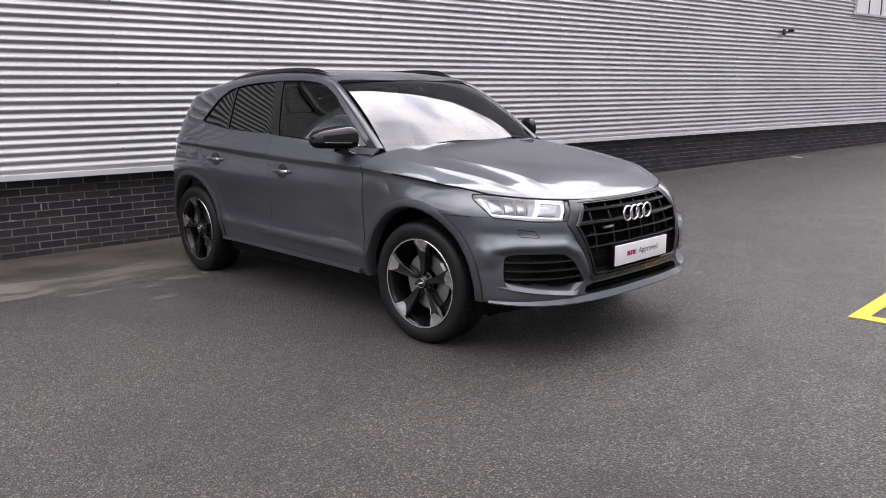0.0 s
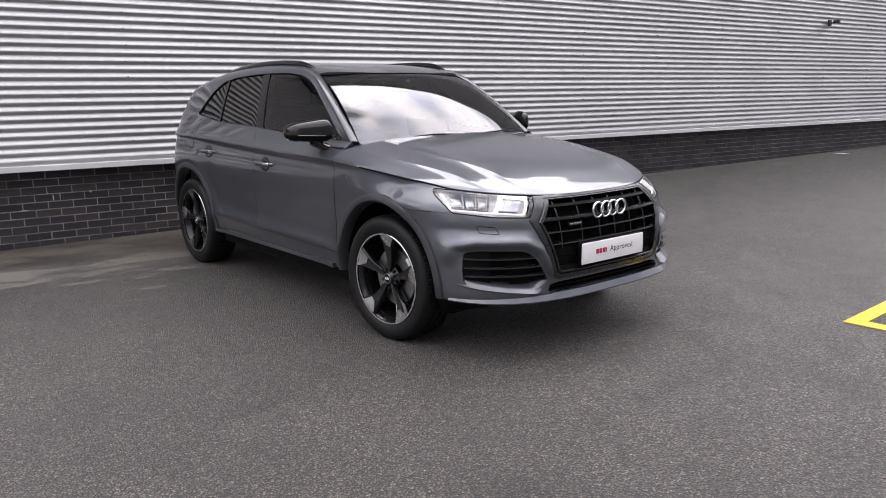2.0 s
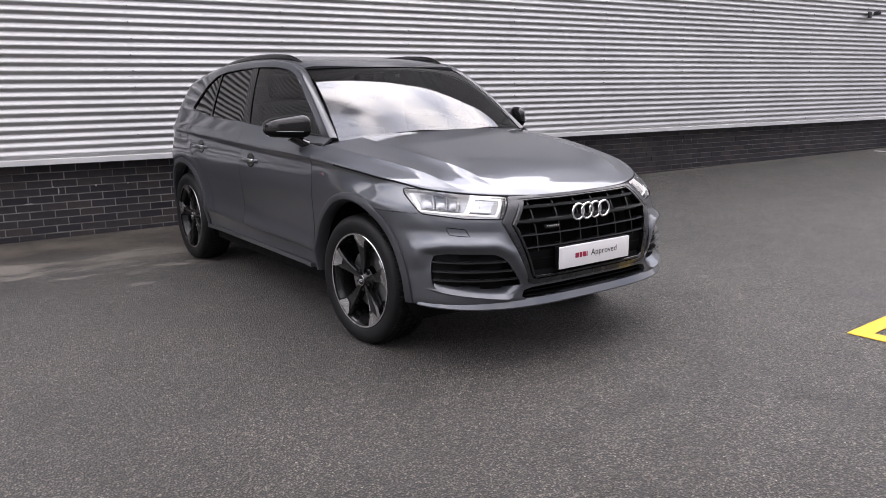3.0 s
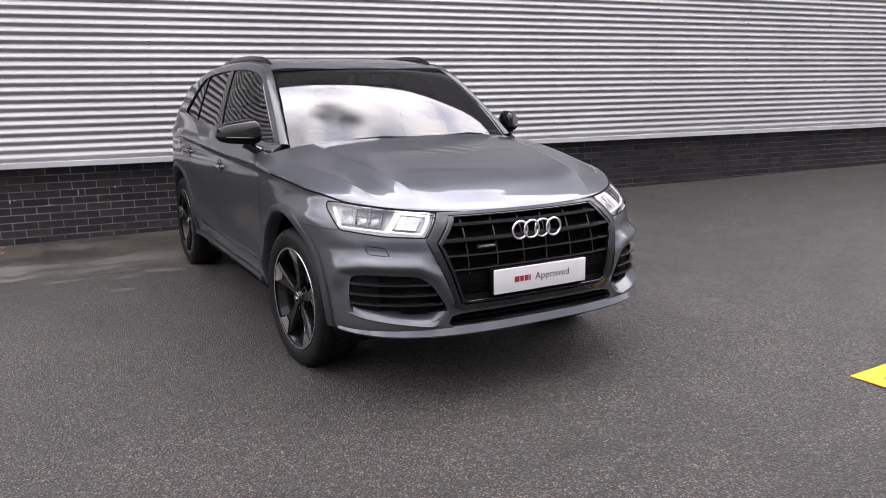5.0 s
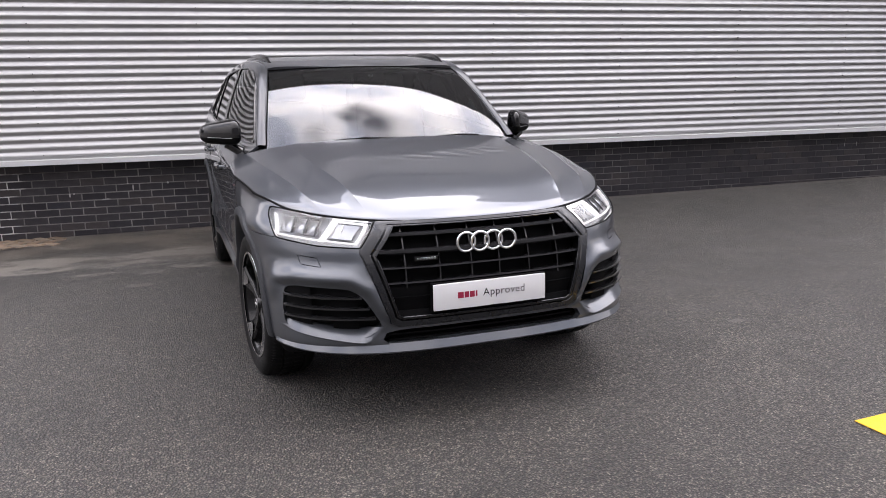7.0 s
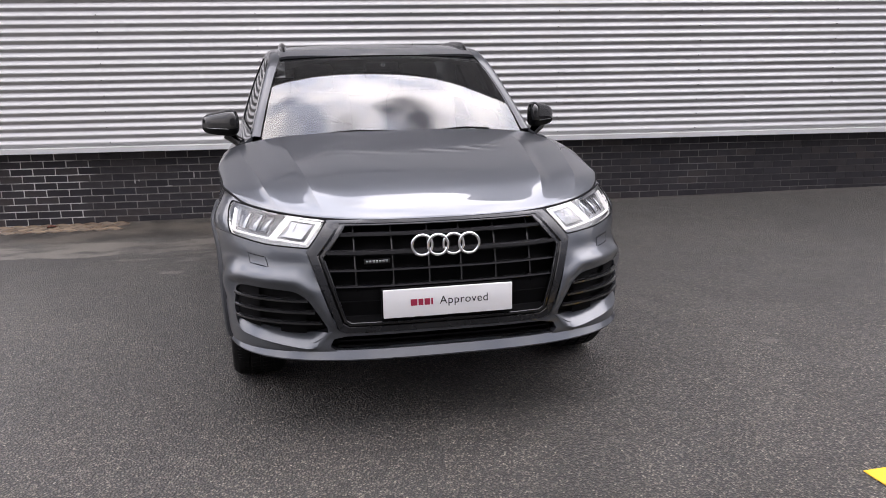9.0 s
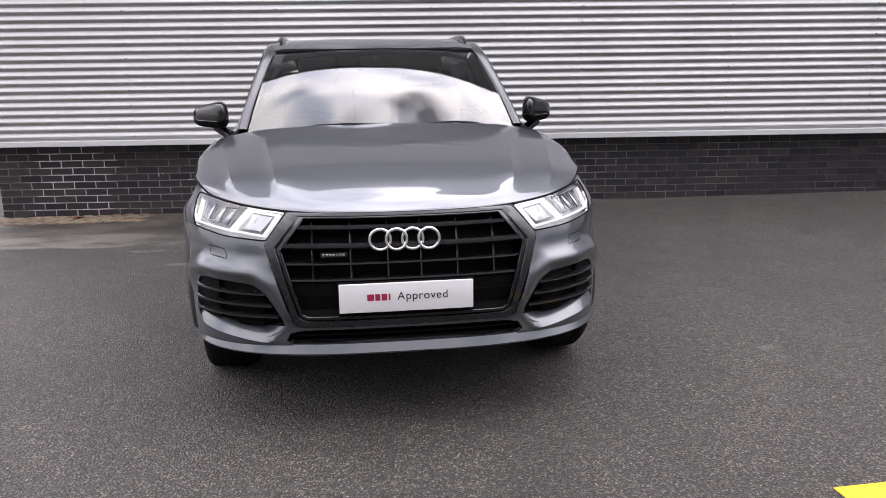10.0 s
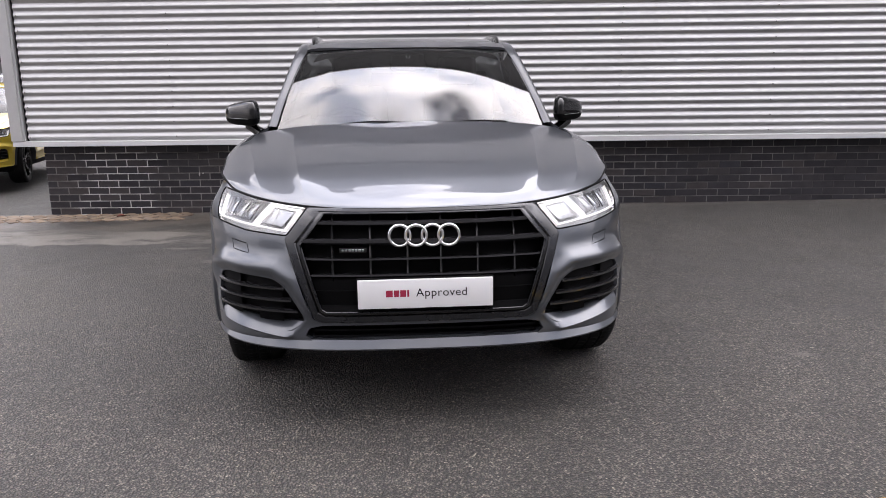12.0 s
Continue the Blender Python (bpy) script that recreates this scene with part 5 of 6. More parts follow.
    # rails along the roof
    for sign in (1, -1):
        b = bmesh.new()
        path, rad = [], []
        for k in range(50):
            f = k / 49
            y = 1.25 + 1.50 * f
            rise = 0.014 * min(1, f / 0.10) ** 0.7 * min(1, (1 - f) / 0.12) ** 0.7
            t = np.interp(y, [p[2] for p in RAIL_LINE], [p[0] for p in RAIL_LINE])
            x1, _, z1 = curve_at(RAIL_LINE, float(t))
            path.append((sign * (x1 - 0.045 + 0.01), y, z1 + 0.010 + rise))
            rad.append(0.010 + 0.012 * min(1, f / 0.12, (1 - f) / 0.12))
        add_tube(b, path, rad, 10)
        part("roof_rail", b, BLACK_GLOSS, car)
    return made


def build_mirror(car, sign):
    """Door mirror: rounded housing on a short arm."""
    c, half = (Vector((0.957, 0.745, 1.180)), 0.109) if sign < 0 else (Vector((0.926, 0.745, 1.180)), 0.100)

    def surf(u, v):
        # u round the across-axis, v along it from arm to tip
        s = v * 2 - 1
        end = (1 - abs(s) ** 5.0) ** (1 / 2.4)
        up, deep = 0.073 * end * (1.0 - 0.22 * s), 0.092 * end * (1 - 0.18 * s)
        cu, su = math.cos(u), math.sin(u)
        y = deep * math.copysign(abs(cu) ** 0.75, cu)
        z = up * math.copysign(abs(su) ** 0.62, su)
        if y > 0:
            y *= 0.65
        z *= 0.80 * (1 + 0.10 * s) if z < 0 else 1.0 - 0.10 * s
        return (sign * (c.x + half * s), c.y + y + 0.085 * s, c.z + z)

    us = np.linspace(0, 2 * math.pi, 49)
    vs_ = 0.5 + 0.5 * np.sin(np.linspace(-1, 1, 27) * math.pi / 2)
    bm = grid([[surf(u, v) for v in vs_] for u in us])
    bmesh.ops.remove_doubles(bm, verts=bm.verts, dist=0.0005)
    split = c.z - 0.018
    low = lift(bm, carve(bm, [(0.3, split), (1.5, split), (1.5, 0.9), (0.3, 0.9)], (1, 2)))
    mirror = part("mirror", bm, BLACK_GLOSS, car, "gloss black door mirror")
    for v in low.verts:
        v.co = Vector((v.co.x, c.y + (v.co.y - c.y) * 0.985, v.co.z - 0.002))
    part("mirror_base", low, BLACK_PLASTIC, mirror)
    b = bmesh.new()
    add_tube(b, [surf(math.pi + 0.18, v) for v in np.linspace(0.25, 0.82, 20)], 0.0018, 8)
    part("turn_signal", b, STEEL, mirror)
    b = bmesh.new()
    add_tube(b, [(sign * 0.845, 0.70, 1.075), (sign * 0.88, 0.715, 1.095), (sign * 0.92, 0.73, 1.125)], [0.030, 0.027, 0.032], 12)
    for v in b.verts:
        v.co.y = 0.715 + (v.co.y - 0.715) * 1.7
    part("arm", b, BLACK_GLOSS, mirror)
    b = bmesh.new()
    rows = []
    for rr in (0.0, 0.5, 1.0):
        rows.append([(sign * (c.x + 0.085 * rr * math.copysign(abs(math.cos(a)) ** 0.6, math.cos(a))), c.y + 0.058 + 0.07 * rr * math.cos(a), c.z - 0.004 + 0.058 * rr * math.copysign(abs(math.sin(a)) ** 0.6, math.sin(a))) for a in np.linspace(0, 2 * math.pi, 33)[:-1]])
    add_grid(b, rows, wrap_v=True)
    part("mirror_glass", b, CHROME, mirror)


def build_wheel(car, ya, sign, spin):
    cx = 0.912
    s = sign

    def X(d):
        return s * (cx - d)

    b = bmesh.new()
    add_lathe(b, [(0.262, X(-0.002)), (0.268, X(0.0)), (0.271, X(0.006)), (0.262, X(0.014)), (0.254, X(0.03)), (0.240, X(0.07)), (0.232, X(0.20)), (0.262, X(0.22)), (0.268, X(0.225))], 72, "X", (0, ya, HUB_Z))
    wheel = part("wheel", b, RIM_BLACK, car, "gloss black alloy wheel with five machined-tip spokes")
    b = bmesh.new()
    add_lathe(b, [(0.258, X(-0.0030)), (0.2665, X(-0.0040)), (0.2685, X(-0.0015))], 72, "X", (0, ya, HUB_Z))
    part("rim_ring", b, MACHINED, wheel, "bright machined rim edge")
    # tyre with ribbed shoulder
    prof = [(0.262, 0.012), (0.272, 0.000), (0.285, -0.007), (0.305, -0.011), (0.325, -0.011), (0.345, -0.004), (0.357, 0.008), (0.365, 0.021), (0.3675, 0.040),
            (0.3685, 0.062), (0.361, 0.064), (0.361, 0.072), (0.3692, 0.074), (0.3694, 0.112), (0.361, 0.114), (0.361, 0.124), (0.3694, 0.126), (0.3692, 0.164), (0.361, 0.166),
            (0.361, 0.174), (0.3685, 0.176), (0.366, 0.20), (0.355, 0.222), (0.335, 0.236), (0.30, 0.240), (0.264, 0.226)]
    P, seg = [], 240
    for k in range(seg):
        a = 2 * math.pi * k / seg
        row = []
        for i, (r, d) in enumerate(prof):
            if 6 <= i <= 8 and k % 2 == 0:
                r -= 0.006
            if i in (9, 12, 13, 16, 17) and (k + i) % 4 == 0:
                r -= 0.007
            z = HUB_Z + r * math.sin(a)
            row.append((X(d), ya + r * math.cos(a), max(z, 0.002)))
        P.append(row)
    tyre = grid(P, wrap_u=True)
    part("tyre", tyre, RUBBER, wheel, "black low-profile tyre", sharp=50)
    # spokes
    for k in range(5):
        a0 = radians(spin + 72 * k)
        st = [(0.030, -0.38, 0.38, 0.030), (0.075, -0.25, 0.25, 0.026), (0.120, -0.19, 0.20, 0.026), (0.165, -0.185, 0.20, 0.020), (0.205, -0.215, 0.21, 0.012), (0.235, -0.27, 0.20, 0.004), (0.258, -0.30, 0.20, 0.001)]
        rows = []
        for r, lo, hi, d in st:
            row = []
            for f, dd in ((0.0, 0.040), (0.0, 0.010), (0.10, 0.0), (0.5, 0.004), (0.88, 0.0), (1.0, 0.012), (1.0, 0.045)):
                a = a0 + s * (lo + (hi - lo) * f)
                row.append((X(d + dd), ya + r * math.cos(a), HUB_Z + r * math.sin(a)))
            rows.append(row)
        spoke = part("spoke", grid(rows), RIM_BLACK, wheel, sharp=30)
        tip = []
        for r, lo, hi, d in ((0.196, -0.19, 0.03, 0.0125), (0.215, -0.212, 0.10, 0.009), (0.238, -0.26, 0.185, 0.003), (0.2595, -0.295, 0.195, 0.0)):
            tip.append([(X(d - 0.0020 + 0.003 * (f if f < 0.5 else 1 - f)), ya + r * math.cos(a0 + s * (lo + (hi - lo) * f)), HUB_Z + r * math.sin(a0 + s * (lo + (hi - lo) * f))) for f in np.linspace(0.06, 0.94, 5)])
        part("spoke_tip", grid(tip), MACHINED, spoke, "machined silver spoke tip")
        edge = bmesh.new()
        add_tube(edge, [(X(d + 0.003), ya + r * math.cos(a0 + s * (lo + 0.02)), HUB_Z + r * math.sin(a0 + s * (lo + 0.02))) for r, lo, hi, d in st[1:5]], 0.0028, 6)
        part("spoke_edge", edge, MACHINED if k == 2 else RIM_BLACK, spoke)
        bolt = bmesh.new()
        ab = a0 + radians(36)
        add_lathe(bolt, [(0.0, X(0.028)), (0.009, X(0.028)), (0.011, X(0.034)), (0.011, X(0.05))], 10, "X", (0, ya + 0.056 * math.cos(ab), HUB_Z + 0.056 * math.sin(ab)))
        part("wheel_bolt", bolt, RIM_BLACK, wheel)
    b = bmesh.new()
    add_lathe(b, [(0.0, X(0.014)), (0.026, X(0.015)), (0.031, X(0.019)), (0.033, X(0.026)), (0.040, X(0.034)), (0.070, X(0.050))], 32, "X", (0, ya, HUB_Z))
    cap = part("hub_cap", b, RIM_BLACK, wheel)
    b = bmesh.new()
    add_lathe(b, [(0.026, X(0.0135)), (0.029, X(0.0125)), (0.031, X(0.016))], 32, "X", (0, ya, HUB_Z))
    part("cap_ring", b, STEEL, cap)
    b = bmesh.new()
    for k in range(4):
        add_lathe(b, [(0.0035, X(0.0135)), (0.005, X(0.0125)), (0.0062, X(0.0135))], 14, "X", (0, ya - 0.0115 + 0.0077 * k, HUB_Z))
    part("cap_emblem", b, CHROME, cap)
    b = bmesh.new()
    add_lathe(b, [(0.07, X(0.095)), (0.075, X(0.082)), (0.165, X(0.080)), (0.168, X(0.084)), (0.168, X(0.104)), (0.07, X(0.106))], 56, "X", (0, ya, HUB_Z))
    part("brake_disc", b, STEEL, wheel)
    ang = math.pi * (0.12 if ya > 1 else 0.88)
    b = bmesh.new()
    P = []
    for a in np.linspace(ang - 0.42, ang + 0.42, 14):
        P.append([(X(d), ya + r * math.cos(a), HUB_Z + r * math.sin(a)) for r, d in ((0.115, 0.080), (0.118, 0.062), (0.135, 0.052), (0.172, 0.052), (0.186, 0.064), (0.188, 0.12), (0.115, 0.12))])
    add_grid(b, P, wrap_v=True)
    part("brake_caliper", b, STEEL, wheel)
    return wheel


def build_arches(car):
    for sign in (1, -1):
        for ya, a0, a1 in ((0.0, -0.06, math.pi + 0.05), (REAR_AXLE, -0.05, math.pi + 0.06)):
            part("arch_trim", flare_strip(ya, sign, a0, a1), FLARE, car, "satin grey wheel arch trim", fix=False)
            P = []
            for a in np.linspace(-0.12, math.pi + 0.12, 40):
                P.append([(sign * x, ya + 0.452 * math.cos(a), HUB_Z + 0.452 * math.sin(a)) for x in (0.845, 0.75, 0.60)])
            b = grid(P)
            vs = [b.verts.new((sign * 0.60, ya + 0.452 * math.cos(a), HUB_Z + 0.452 * math.sin(a))) for a in np.linspace(-0.12, math.pi + 0.12, 40)]
            b.faces.new(vs)
            part("arch_liner", b, BLACK_PLASTIC, car)


def build_inside(car):
    part("underbody", box((-0.60, -0.46, 0.23), (0.60, 3.45, 0.36), 0.03), BLACK_PLASTIC, car)
    part("side_tray", box((0.61, 0.46, 0.24), (0.85, 2.36, 0.34), 0.03), BLACK_PLASTIC, car)
    part("side_tray", box((-0.85, 0.46, 0.24), (-0.61, 2.36, 0.34), 0.03), BLACK_PLASTIC, car)
    for sign in (1, -1):
        part("air_deflector", box((min(sign * 0.52, sign * 0.79), -0.455, 0.225), (max(sign * 0.52, sign * 0.79), -0.435, 0.33), 0.008), BLACK_PLASTIC, car)
    # undertray falling back from the lip
    rows = []
    for phi in np.linspace(0.30, math.pi - 0.30, 60):
        f = phi if phi < math.pi / 2 else math.pi - phi
        x, y, _ = nose_point(f, 0.335)
        x = x if phi < math.pi / 2 else -x
        rows.append([(x * (1 - 0.10 * q), y + (-0.44 - y) * q + 0.012, 0.334 - 0.10 * smooth01(q * 1.1)) for q in np.linspace(0, 1, 10)])
    part("undertray", grid(rows), BLACK_PLASTIC, car)
    tub = bmesh.new()
    add_box(tub, (-0.85, 0.50, 0.36), (-0.79, 3.00, 1.09), 0.02)
    add_box(tub, (0.79, 0.50, 0.36), (0.85, 3.00, 1.09), 0.02)
    add_box(tub, (-0.86, 0.44, 0.36), (0.86, 0.50, 1.06), 0.02)
    add_box(tub, (-0.70, 3.18, 0.36), (0.70, 3.26, 1.22), 0.02)
    add_box(tub, (-0.80, 0.50, 0.36), (0.80, 3.20, 0.40))
    part("cabin_tub", tub, CABIN, car)
    P = [[(x, y, z - 0.03 * (abs(x) / 0.78) ** 2) for x in np.linspace(-0.78, 0.78, 24)] for y, z in ((0.47, 1.09), (0.60, 1.115), (0.78, 1.118), (0.92, 1.09), (0.99, 1.02), (1.0, 0.80))]
    dash = part("dashboard", grid(P), CABIN, car)
    hood = bmesh.new()
    add_box(hood, (-0.56, 0.80, 1.08), (-0.20, 1.00, 1.155), 0.03, 3)
    part("instrument_hood", hood, CABIN, dash)
    b = bmesh.new()
    c, tilt = Vector((-0.38, 1.12, 1.02)), radians(24)
    ring = [(c.x + 0.185 * math.cos(a), c.y - 0.185 * math.sin(a) * math.sin(tilt), c.z + 0.185 * math.sin(a) * math.cos(tilt)) for a in np.linspace(0, 2 * math.pi, 40)]
    add_tube(b, ring, 0.016, 8, cap=False)
    add_box(b, (c.x - 0.17, c.y - 0.02, c.z - 0.03), (c.x + 0.17, c.y + 0.02, c.z + 0.03), 0.012)
    part("steering_wheel", b, CABIN, car)
    for x in (-0.38, 0.38):
        b = bmesh.new()
        add_box(b, (x - 0.25, 1.18, 0.55), (x + 0.25, 1.72, 0.75), 0.07, 4)
        add_box(b, (x - 0.25, -0.08, 0.0), (x + 0.25, 0.08, 0.66), 0.07, 4, pose(0, 1.72, 0.68, -16))
        seat = part("front_seat", b, CABIN, car)
        part("headrest", box((x - 0.14, -0.05, 0.0), (x + 0.14, 0.06, 0.19), 0.05, 4, pose(0, 1.93, 1.335, -10)), CABIN, seat)
    b = bmesh.new()
    add_box(b, (-0.66, 2.15, 0.55), (0.66, 2.62, 0.75), 0.07, 4)
    add_box(b, (-0.66, -0.08, 0.0), (0.66, 0.08, 0.62), 0.07, 4, pose(0, 2.66, 0.68, -18))
    bench = part("rear_seat", b, CABIN, car)
    for x in (-0.42, 0.42):
        part("headrest", box((x - 0.13, -0.05, 0.0), (x + 0.13, 0.05, 0.15), 0.04, 4, pose(0, 2.87, 1.27, -10)), CABIN, bench)
    P = [[(x, y, val(ROOF_MID, y) - 0.045 - 0.06 * (abs(x) / 0.58) ** 3) for x in np.linspace(-0.58, 0.58, 14)] for y in np.linspace(1.16, 3.2, 14)]
    part("headliner", grid(P), CABIN, car)
    b = box((-0.11, 0.98, 1.415), (0.11, 1.01, 1.475), 0.02, 3)
    part("inside_mirror", b, BLACK_PLASTIC, car)
    # wipers
    for x0, x1, sgn in ((-0.37, -0.05, 1), (0.25, 0.53, 1)):
        b = bmesh.new()
        path = []
        for k in range(20):
            f = k / 19
            x = x0 + (x1 - x0) * f
            w = 0.026 + 0.008 * math.sin(math.pi * f)
            p = Vector(screen_point(w, x / curve_at(RAIL_LINE, 3 * w)[0]))
            path.append(p + Vector((0, -0.004, 0.0)))
        add_tube(b, path, 0.0022, 6)
        wiper = part("wiper", b, BLACK_PLASTIC, car)
        b = bmesh.new()
        add_tube(b, [path[9] + Vector((0, -0.008, 0.003)), path[13] + Vector((0, -0.012, -0.002)), path[19] + Vector((0.06, -0.012, -0.022))], 0.004, 6)
        part("wiper_arm", b, BLACK_PLASTIC, wiper)
    # cowl between bonnet and glass
    P = [[(x, y + 0.135 * (abs(x) / 0.75) ** 2.2, z) for x in np.linspace(-0.76, 0.76, 30)] for y, z in ((0.31, 1.080), (0.42, 1.098))]
    part("cowl", grid(P), PAINT, car)


def build_car(paint_label):
    car = thing("car", paint_label, "car")
    lens = build_nose(car)
    build_headlight(car, lens.copy(), 1)
    build_headlight(car, lens, -1)
    build_bonnet(car)
    build_grille(car)
    build_plate(car)
    for sign in (1, -1):
        build_side_intake(car, sign)
        build_mirror(car, sign)
    build_lip(car)
    build_sides(car)
    build_arches(car)
    for ya in (0.0, REAR_AXLE):
        for sign in (1, -1):
            wheel = build_wheel(car, ya, sign, 92 if ya < 1 else 78)
            if ya == 0.0:
                # the front wheels stand turned a little to the car's left
                wheel.matrix_local = pose(sign * 0.80, 0, 0, 0, 0, 4.5) @ pose(-sign * 0.80, 0, 0)
    build_inside(car)
    return car


FRAME = plain("satin_grey_surround", (0.014, 0.015, 0.018), 0.27, 0.35, coat=0.3)
# body paint toned down, so the pillar's duller reflection sits in its colour
PILLAR_TONED = plain("pillar_paint_toned_down", (0.045, 0.048, 0.055), 0.34, 0.5, coat=0.35)
SLAT = plain("satin_black_slat", (0.022, 0.022, 0.024), 0.22, 0.45, coat=0.6, spec=0.45)
RIM_BLACK = plain("rim_black", (0.006, 0.006, 0.0065), 0.25, 0.0, coat=0.25, spec=0.4)
CAR = build_car("dark grey metallic five-door car parked nose-out by the wall")
CAR.matrix_world = pose(0.879, 0.079, 0.0, 0, 0, 5.13)


# ---- beyond the corner of the building ----
def repainted(m, paint, label):
    """Another car of like build in another colour."""
    c = copy_thing(CAR, m)
    c["label"] = label
    for o in c.children_recursive:
        for slot in o.material_slots:
            if slot.material in (PAINT, MACHINED):
                slot.link, slot.material = "OBJECT", paint if slot.material == PAINT else RIM_BLACK
    return c


repainted(pose(-5.87, 7.04, 0, 0, 0, 13) @ Matrix.Scale(0.86, 4), YELLOW_PAINT, "bright yellow car parked beyond the building's corner")
repainted(pose(-9.1, 11.8, 0, 0, 0, 13), WHITE_PAINT, "white car with dark windows parked behind the yellow one")


GREY_RENDER = plain("grey_wall_render", (0.16, 0.16, 0.165), 0.8, vary=0.2, scale=1.2, bump=0.2)


def build_neighbour():
    # only a sliver shows; the unseen rest is added to darken low reflections
    b = thing("neighbour_building", "pale grey commercial building with dark glazed front", "building")
    part("wall", box((-60, 24.0, -0.2), (-6, 34, 9.0), 0.02), GREY_RENDER, b)
    part("roof", box((-60.3, 23.7, 9.0), (-5.7, 34.3, 9.3), 0.03), DARK_METAL, b)
    for k in range(11):
        x = -58.5 + 4.6 * k
        w = part("window", box((x, 23.90, 2.2), (x + 4.2, 23.98, 6.2), 0.02), DARK_METAL, b)
        part("pane", box((x + 0.12, 23.86, 2.35), (x + 2.04, 23.90, 6.05)), BLACK_GLOSS, w, smooth=False)
        part("pane", box((x + 2.16, 23.86, 2.35), (x + 4.08, 23.90, 6.05)), BLACK_GLOSS, w, smooth=False)


build_neighbour()


def build_light_block():
    """Unseen plain long block, added on the side away from the wall to cut low sky light."""
    b = thing("opposite_building", "unseen long grey block added across the yard to cut low sky light", "building")
    part("wall", box((-60, -36, -0.2), (70, -26, 15.0), 0.02), GREY_RENDER, b)
    part("roof", box((-60.3, -36.3, 15.0), (70.3, -25.7, 15.3), 0.03), DARK_METAL, b)


build_light_block()

# ---- bricks of the plinth and pavers, piece by piece ----
def brick_mesh(name, ln, hi, dp, bevel):
    bm = bmesh.new()
    x, z = ln / 2, hi / 2
    front = [(-x + bevel, 0, -z + bevel), (x - bevel, 0, -z + bevel), (x - bevel, 0, z - bevel), (-x + bevel, 0, z - bevel)]
    edge = [(-x, bevel, -z), (x, bevel, -z), (x, bevel, z), (-x, bevel, z)]
    back = [(-x, dp, -z), (x, dp, -z), (x, dp, z), (-x, dp, z)]
    rows = [[bm.verts.new(p) for p in r] for r in (front, edge, back)]
    bm.faces.new(rows[0])
    for a, b in zip(rows, rows[1:]):
        for i in range(4):
            bm.faces.new((a[i], b[i], b[(i + 1) % 4], a[(i + 1) % 4]))
    return bm


def build_bricks():
    whole = mesh_of(brick_mesh("brick", 0.215, 0.065, 0.02, 0.004), "brick", BRICK, smooth=False)
    half = mesh_of(brick_mesh("half_brick", 0.1025, 0.065, 0.02, 0.004), "half_brick", BRICK, smooth=False)
    rng = random.Random(11)
    rest = bmesh.new()
    for row in range(13):
        z = TRIM_Z - 0.015 - 0.075 * (row + 0.5)
        odd = row % 2
        k, x = 0, WALL_X0
        if odd:
            ob = new("brick", half)
            ob.parent, ob.location = PLINTH, (WALL_X0 + 0.05, WALL_Y + rng.uniform(-0.002, 0.002), z)
            x += 0.1125
        while x < 24:
            c = (x + 0.1075, WALL_Y + rng.uniform(-0.002, 0.002), z)
            if z + 0.035 > ground_z(c[0], WALL_Y) - 0.01:
                if x < 3.2:
                    ob = new("brick", whole)
                    ob.parent, ob.location = PLINTH, c
                    ob.rotation_euler = (rng.uniform(-0.01, 0.01), rng.uniform(-0.006, 0.006), rng.uniform(-0.006, 0.006))
                else:
                    lo, hi = (c[0] - 0.1075, c[1], z - 0.0325), (c[0] + 0.1075, c[1] + 0.02, z + 0.0325)
                    f = [rest.verts.new(p) for p in ((lo[0], lo[1], lo[2]), (hi[0], lo[1], lo[2]), (hi[0], lo[1], hi[2]), (lo[0], lo[1], hi[2]))]
                    g = [rest.verts.new((v.co.x, hi[1], v.co.z)) for v in f]
                    rest.faces.new(f)
                    for i in range(4):
                        rest.faces.new((f[i], g[i], g[(i + 1) % 4], f[(i + 1) % 4]))
            x += 0.225
    part("bricks_beyond", rest, BRICK, PLINTH, smooth=False, fix=False)["kind"] = "stuff"
    # return of the plinth round the corner
    for row in range(11):
        z = TRIM_Z - 0.015 - 0.075 * (row + 0.5)
        for k in range(7):
            ob = new("brick", whole)
            ob.parent = PLINTH
            ob.location, ob.rotation_euler = (WALL_X0 - 0.006, WALL_Y + 0.13 + (0.1125 if row % 2 else 0) + 0.225 * k, z), (0, 0, radians(-90))


build_bricks()


def build_pavers():
    """Narrow strip of block paving set slantwise at the foot of the wall's corner."""
    strip = thing("pavement", "narrow strip of weathered tan block paving", "paving", kind="structure")
    bm = bmesh.new()
    xs = [-7.0 + 0.5 * i for i in range(12)]
    add_grid(bm, [[(x, y, ground_z(x, y) + 0.002) for y in (4.16, 4.3, 4.44, 4.59)] for x in xs])
    part("paving_bed", bm, ASPHALT, strip)
    block = mesh_of(box((-0.098, -0.048, -0.03), (0.098, 0.048, 0.014), 0.005, 1), "paver", PAVER, smooth=False)
    rng = random.Random(5)
    for i in range(40):
        for j in range(3):
            x = -6.9 + i * 0.1475
            y = 4.235 + j * 0.144
            if x > -1.75 - 0.12 * rng.random():
                continue
            ob = new("paver", block)
            ob.parent = strip
            ob.location = (x, y, ground_z(x, y) - 0.004 + rng.uniform(-0.002, 0.002))
            ob.rotation_euler = (rng.uniform(-0.01, 0.01), rng.uniform(-0.01, 0.01), radians(45 if j % 2 else -45) + rng.uniform(-0.03, 0.03))


build_pavers()


# ---- small marks and litter ----
SPLASH = plain("dried_splash", (0.42, 0.41, 0.40), 0.8, vary=0.3, scale=40)


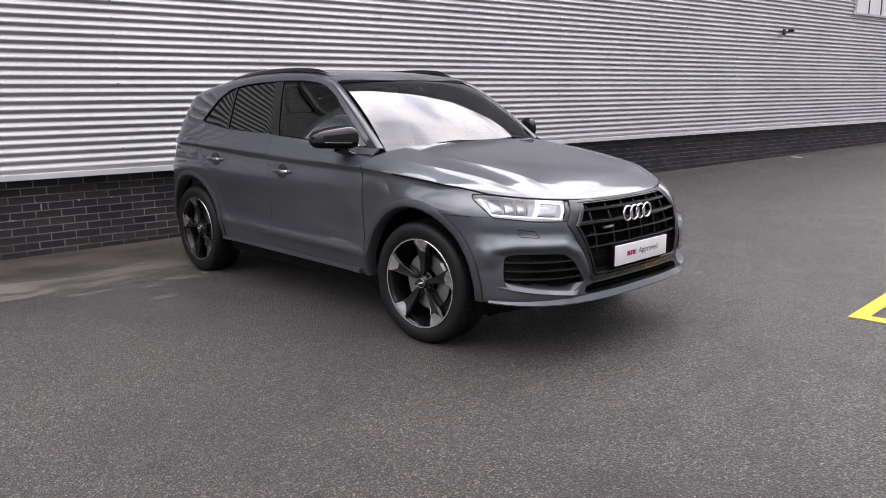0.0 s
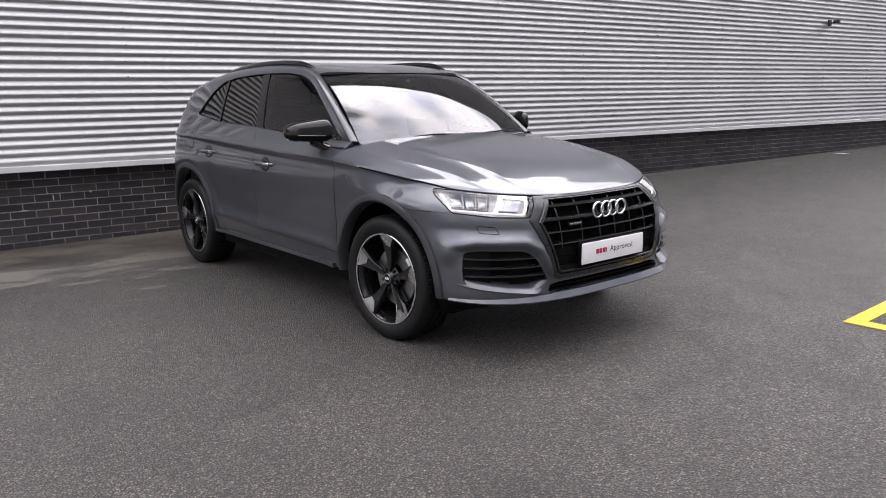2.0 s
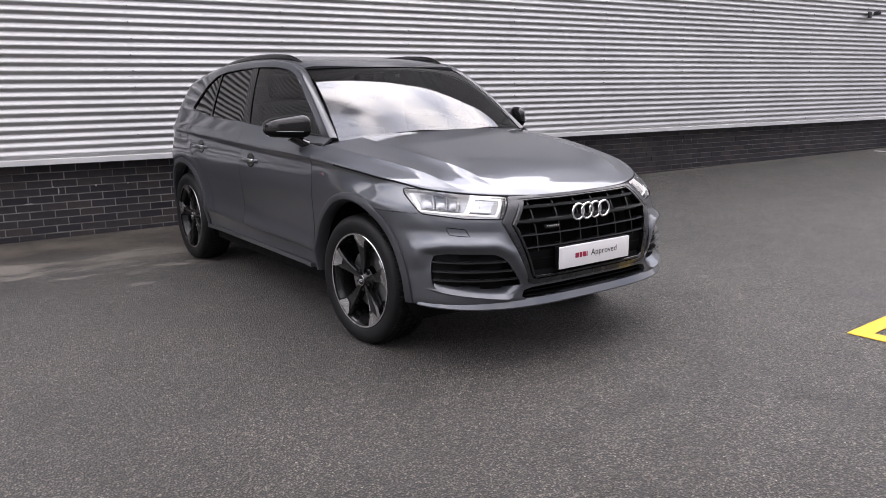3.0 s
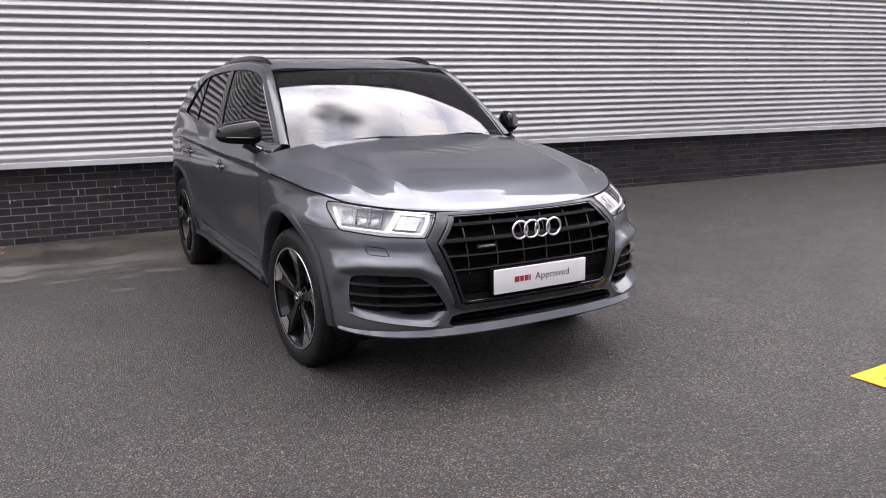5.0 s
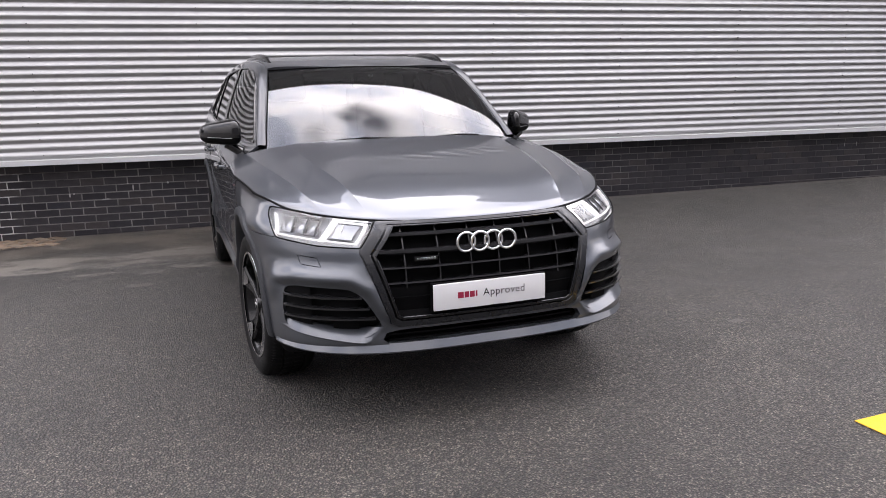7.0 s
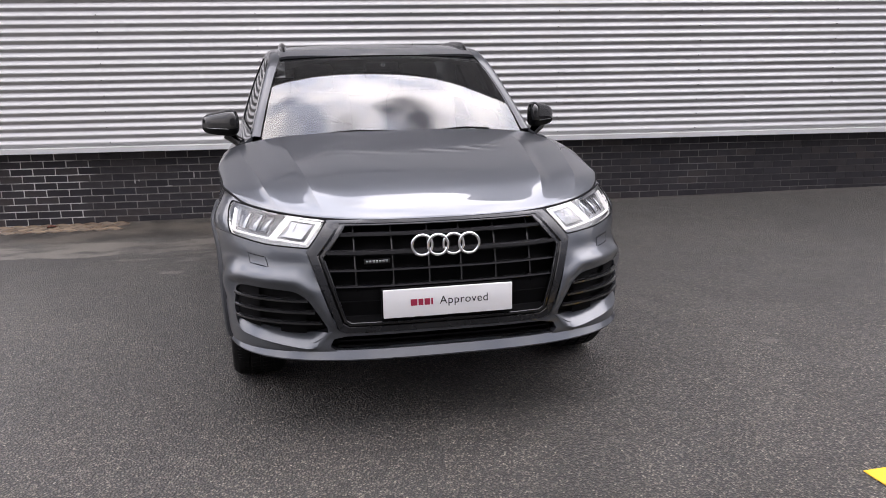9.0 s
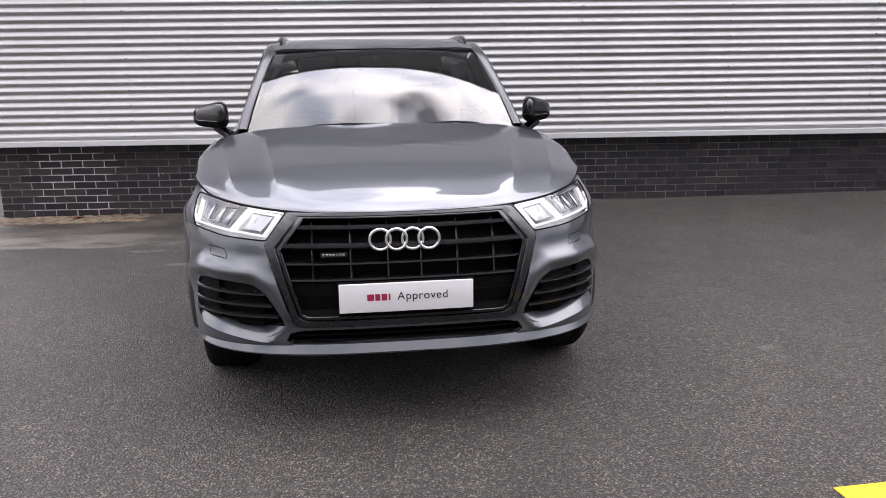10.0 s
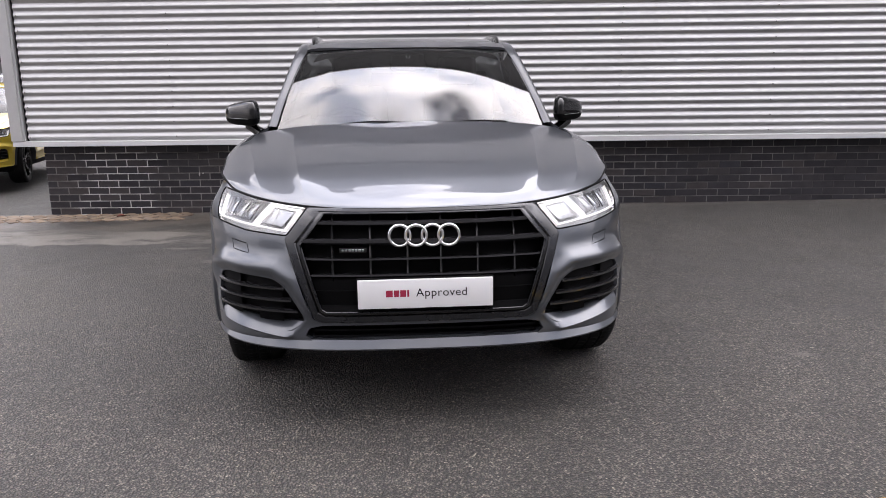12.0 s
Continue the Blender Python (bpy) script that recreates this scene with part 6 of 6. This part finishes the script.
def splash(x, z, w, h, seed):
    """A dried splash of white paint on the brick."""
    rng = random.Random(seed)
    bm = bmesh.new()
    ring = [bm.verts.new((x + w * (0.7 + 0.5 * rng.random()) * math.cos(a), 0.0, z + h * (0.7 + 0.5 * rng.random()) * math.sin(a))) for a in np.linspace(0, 2 * math.pi, 15)[:-1]]
    top = bm.faces.new(ring)
    ext = bmesh.ops.extrude_face_region(bm, geom=[top])["geom"]
    for v in ext:
        if isinstance(v, bmesh.types.BMVert):
            v.co.y -= 0.002
    for v in bm.verts:
        v.co.y += WALL_Y - 0.003
    part("paint_splash", bm, SPLASH, PLINTH, "dried white paint splash", smooth=False)


for k, (x, z, w, h) in enumerate(((-1.125, 0.443, 0.007, 0.034), (-1.735, 0.391, 0.009, 0.024), (-1.695, 0.402, 0.009, 0.010), (-1.39, 0.334, 0.045, 0.006), (-0.782, 0.477, 0.012, 0.012),
                                  (-0.476, 0.476, 0.012, 0.006), (-1.17, 0.486, 0.010, 0.006), (7.70, 0.545, 0.006, 0.030), (7.89, 0.553, 0.006, 0.030))):
    splash(x, z, w, h, k)


def leaf(x, y, size, turn, color, name, label):
    bm = bmesh.new()
    rows = []
    for u in np.linspace(0, 1, 9):
        w = size * 0.38 * math.sin(math.pi * u) ** 0.8
        rows.append([(size * (u - 0.5), s * w, 0.006 + 0.012 * abs(s) + 0.010 * math.sin(3 * u)) for s in np.linspace(-1, 1, 5)])
    add_grid(bm, rows)
    ext = bmesh.ops.extrude_face_region(bm, geom=list(bm.faces))["geom"]
    for v in ext:
        if isinstance(v, bmesh.types.BMVert):
            v.co.z += 0.001
    ob = new(name, mesh_of(bm, name, color))
    ob.matrix_world = pose(x, y, ground_z(x, y) + 0.002, 0, 0, turn)
    tagged(ob, label, "leaf")


LEAF_RED = plain("dry_leaf", (0.16, 0.05, 0.035), 0.7, vary=0.3, scale=60)
leaf(-2.55, 4.40, 0.09, 30, LEAF_RED, "fallen_leaf", "curled reddish fallen leaf at the foot of the wall")
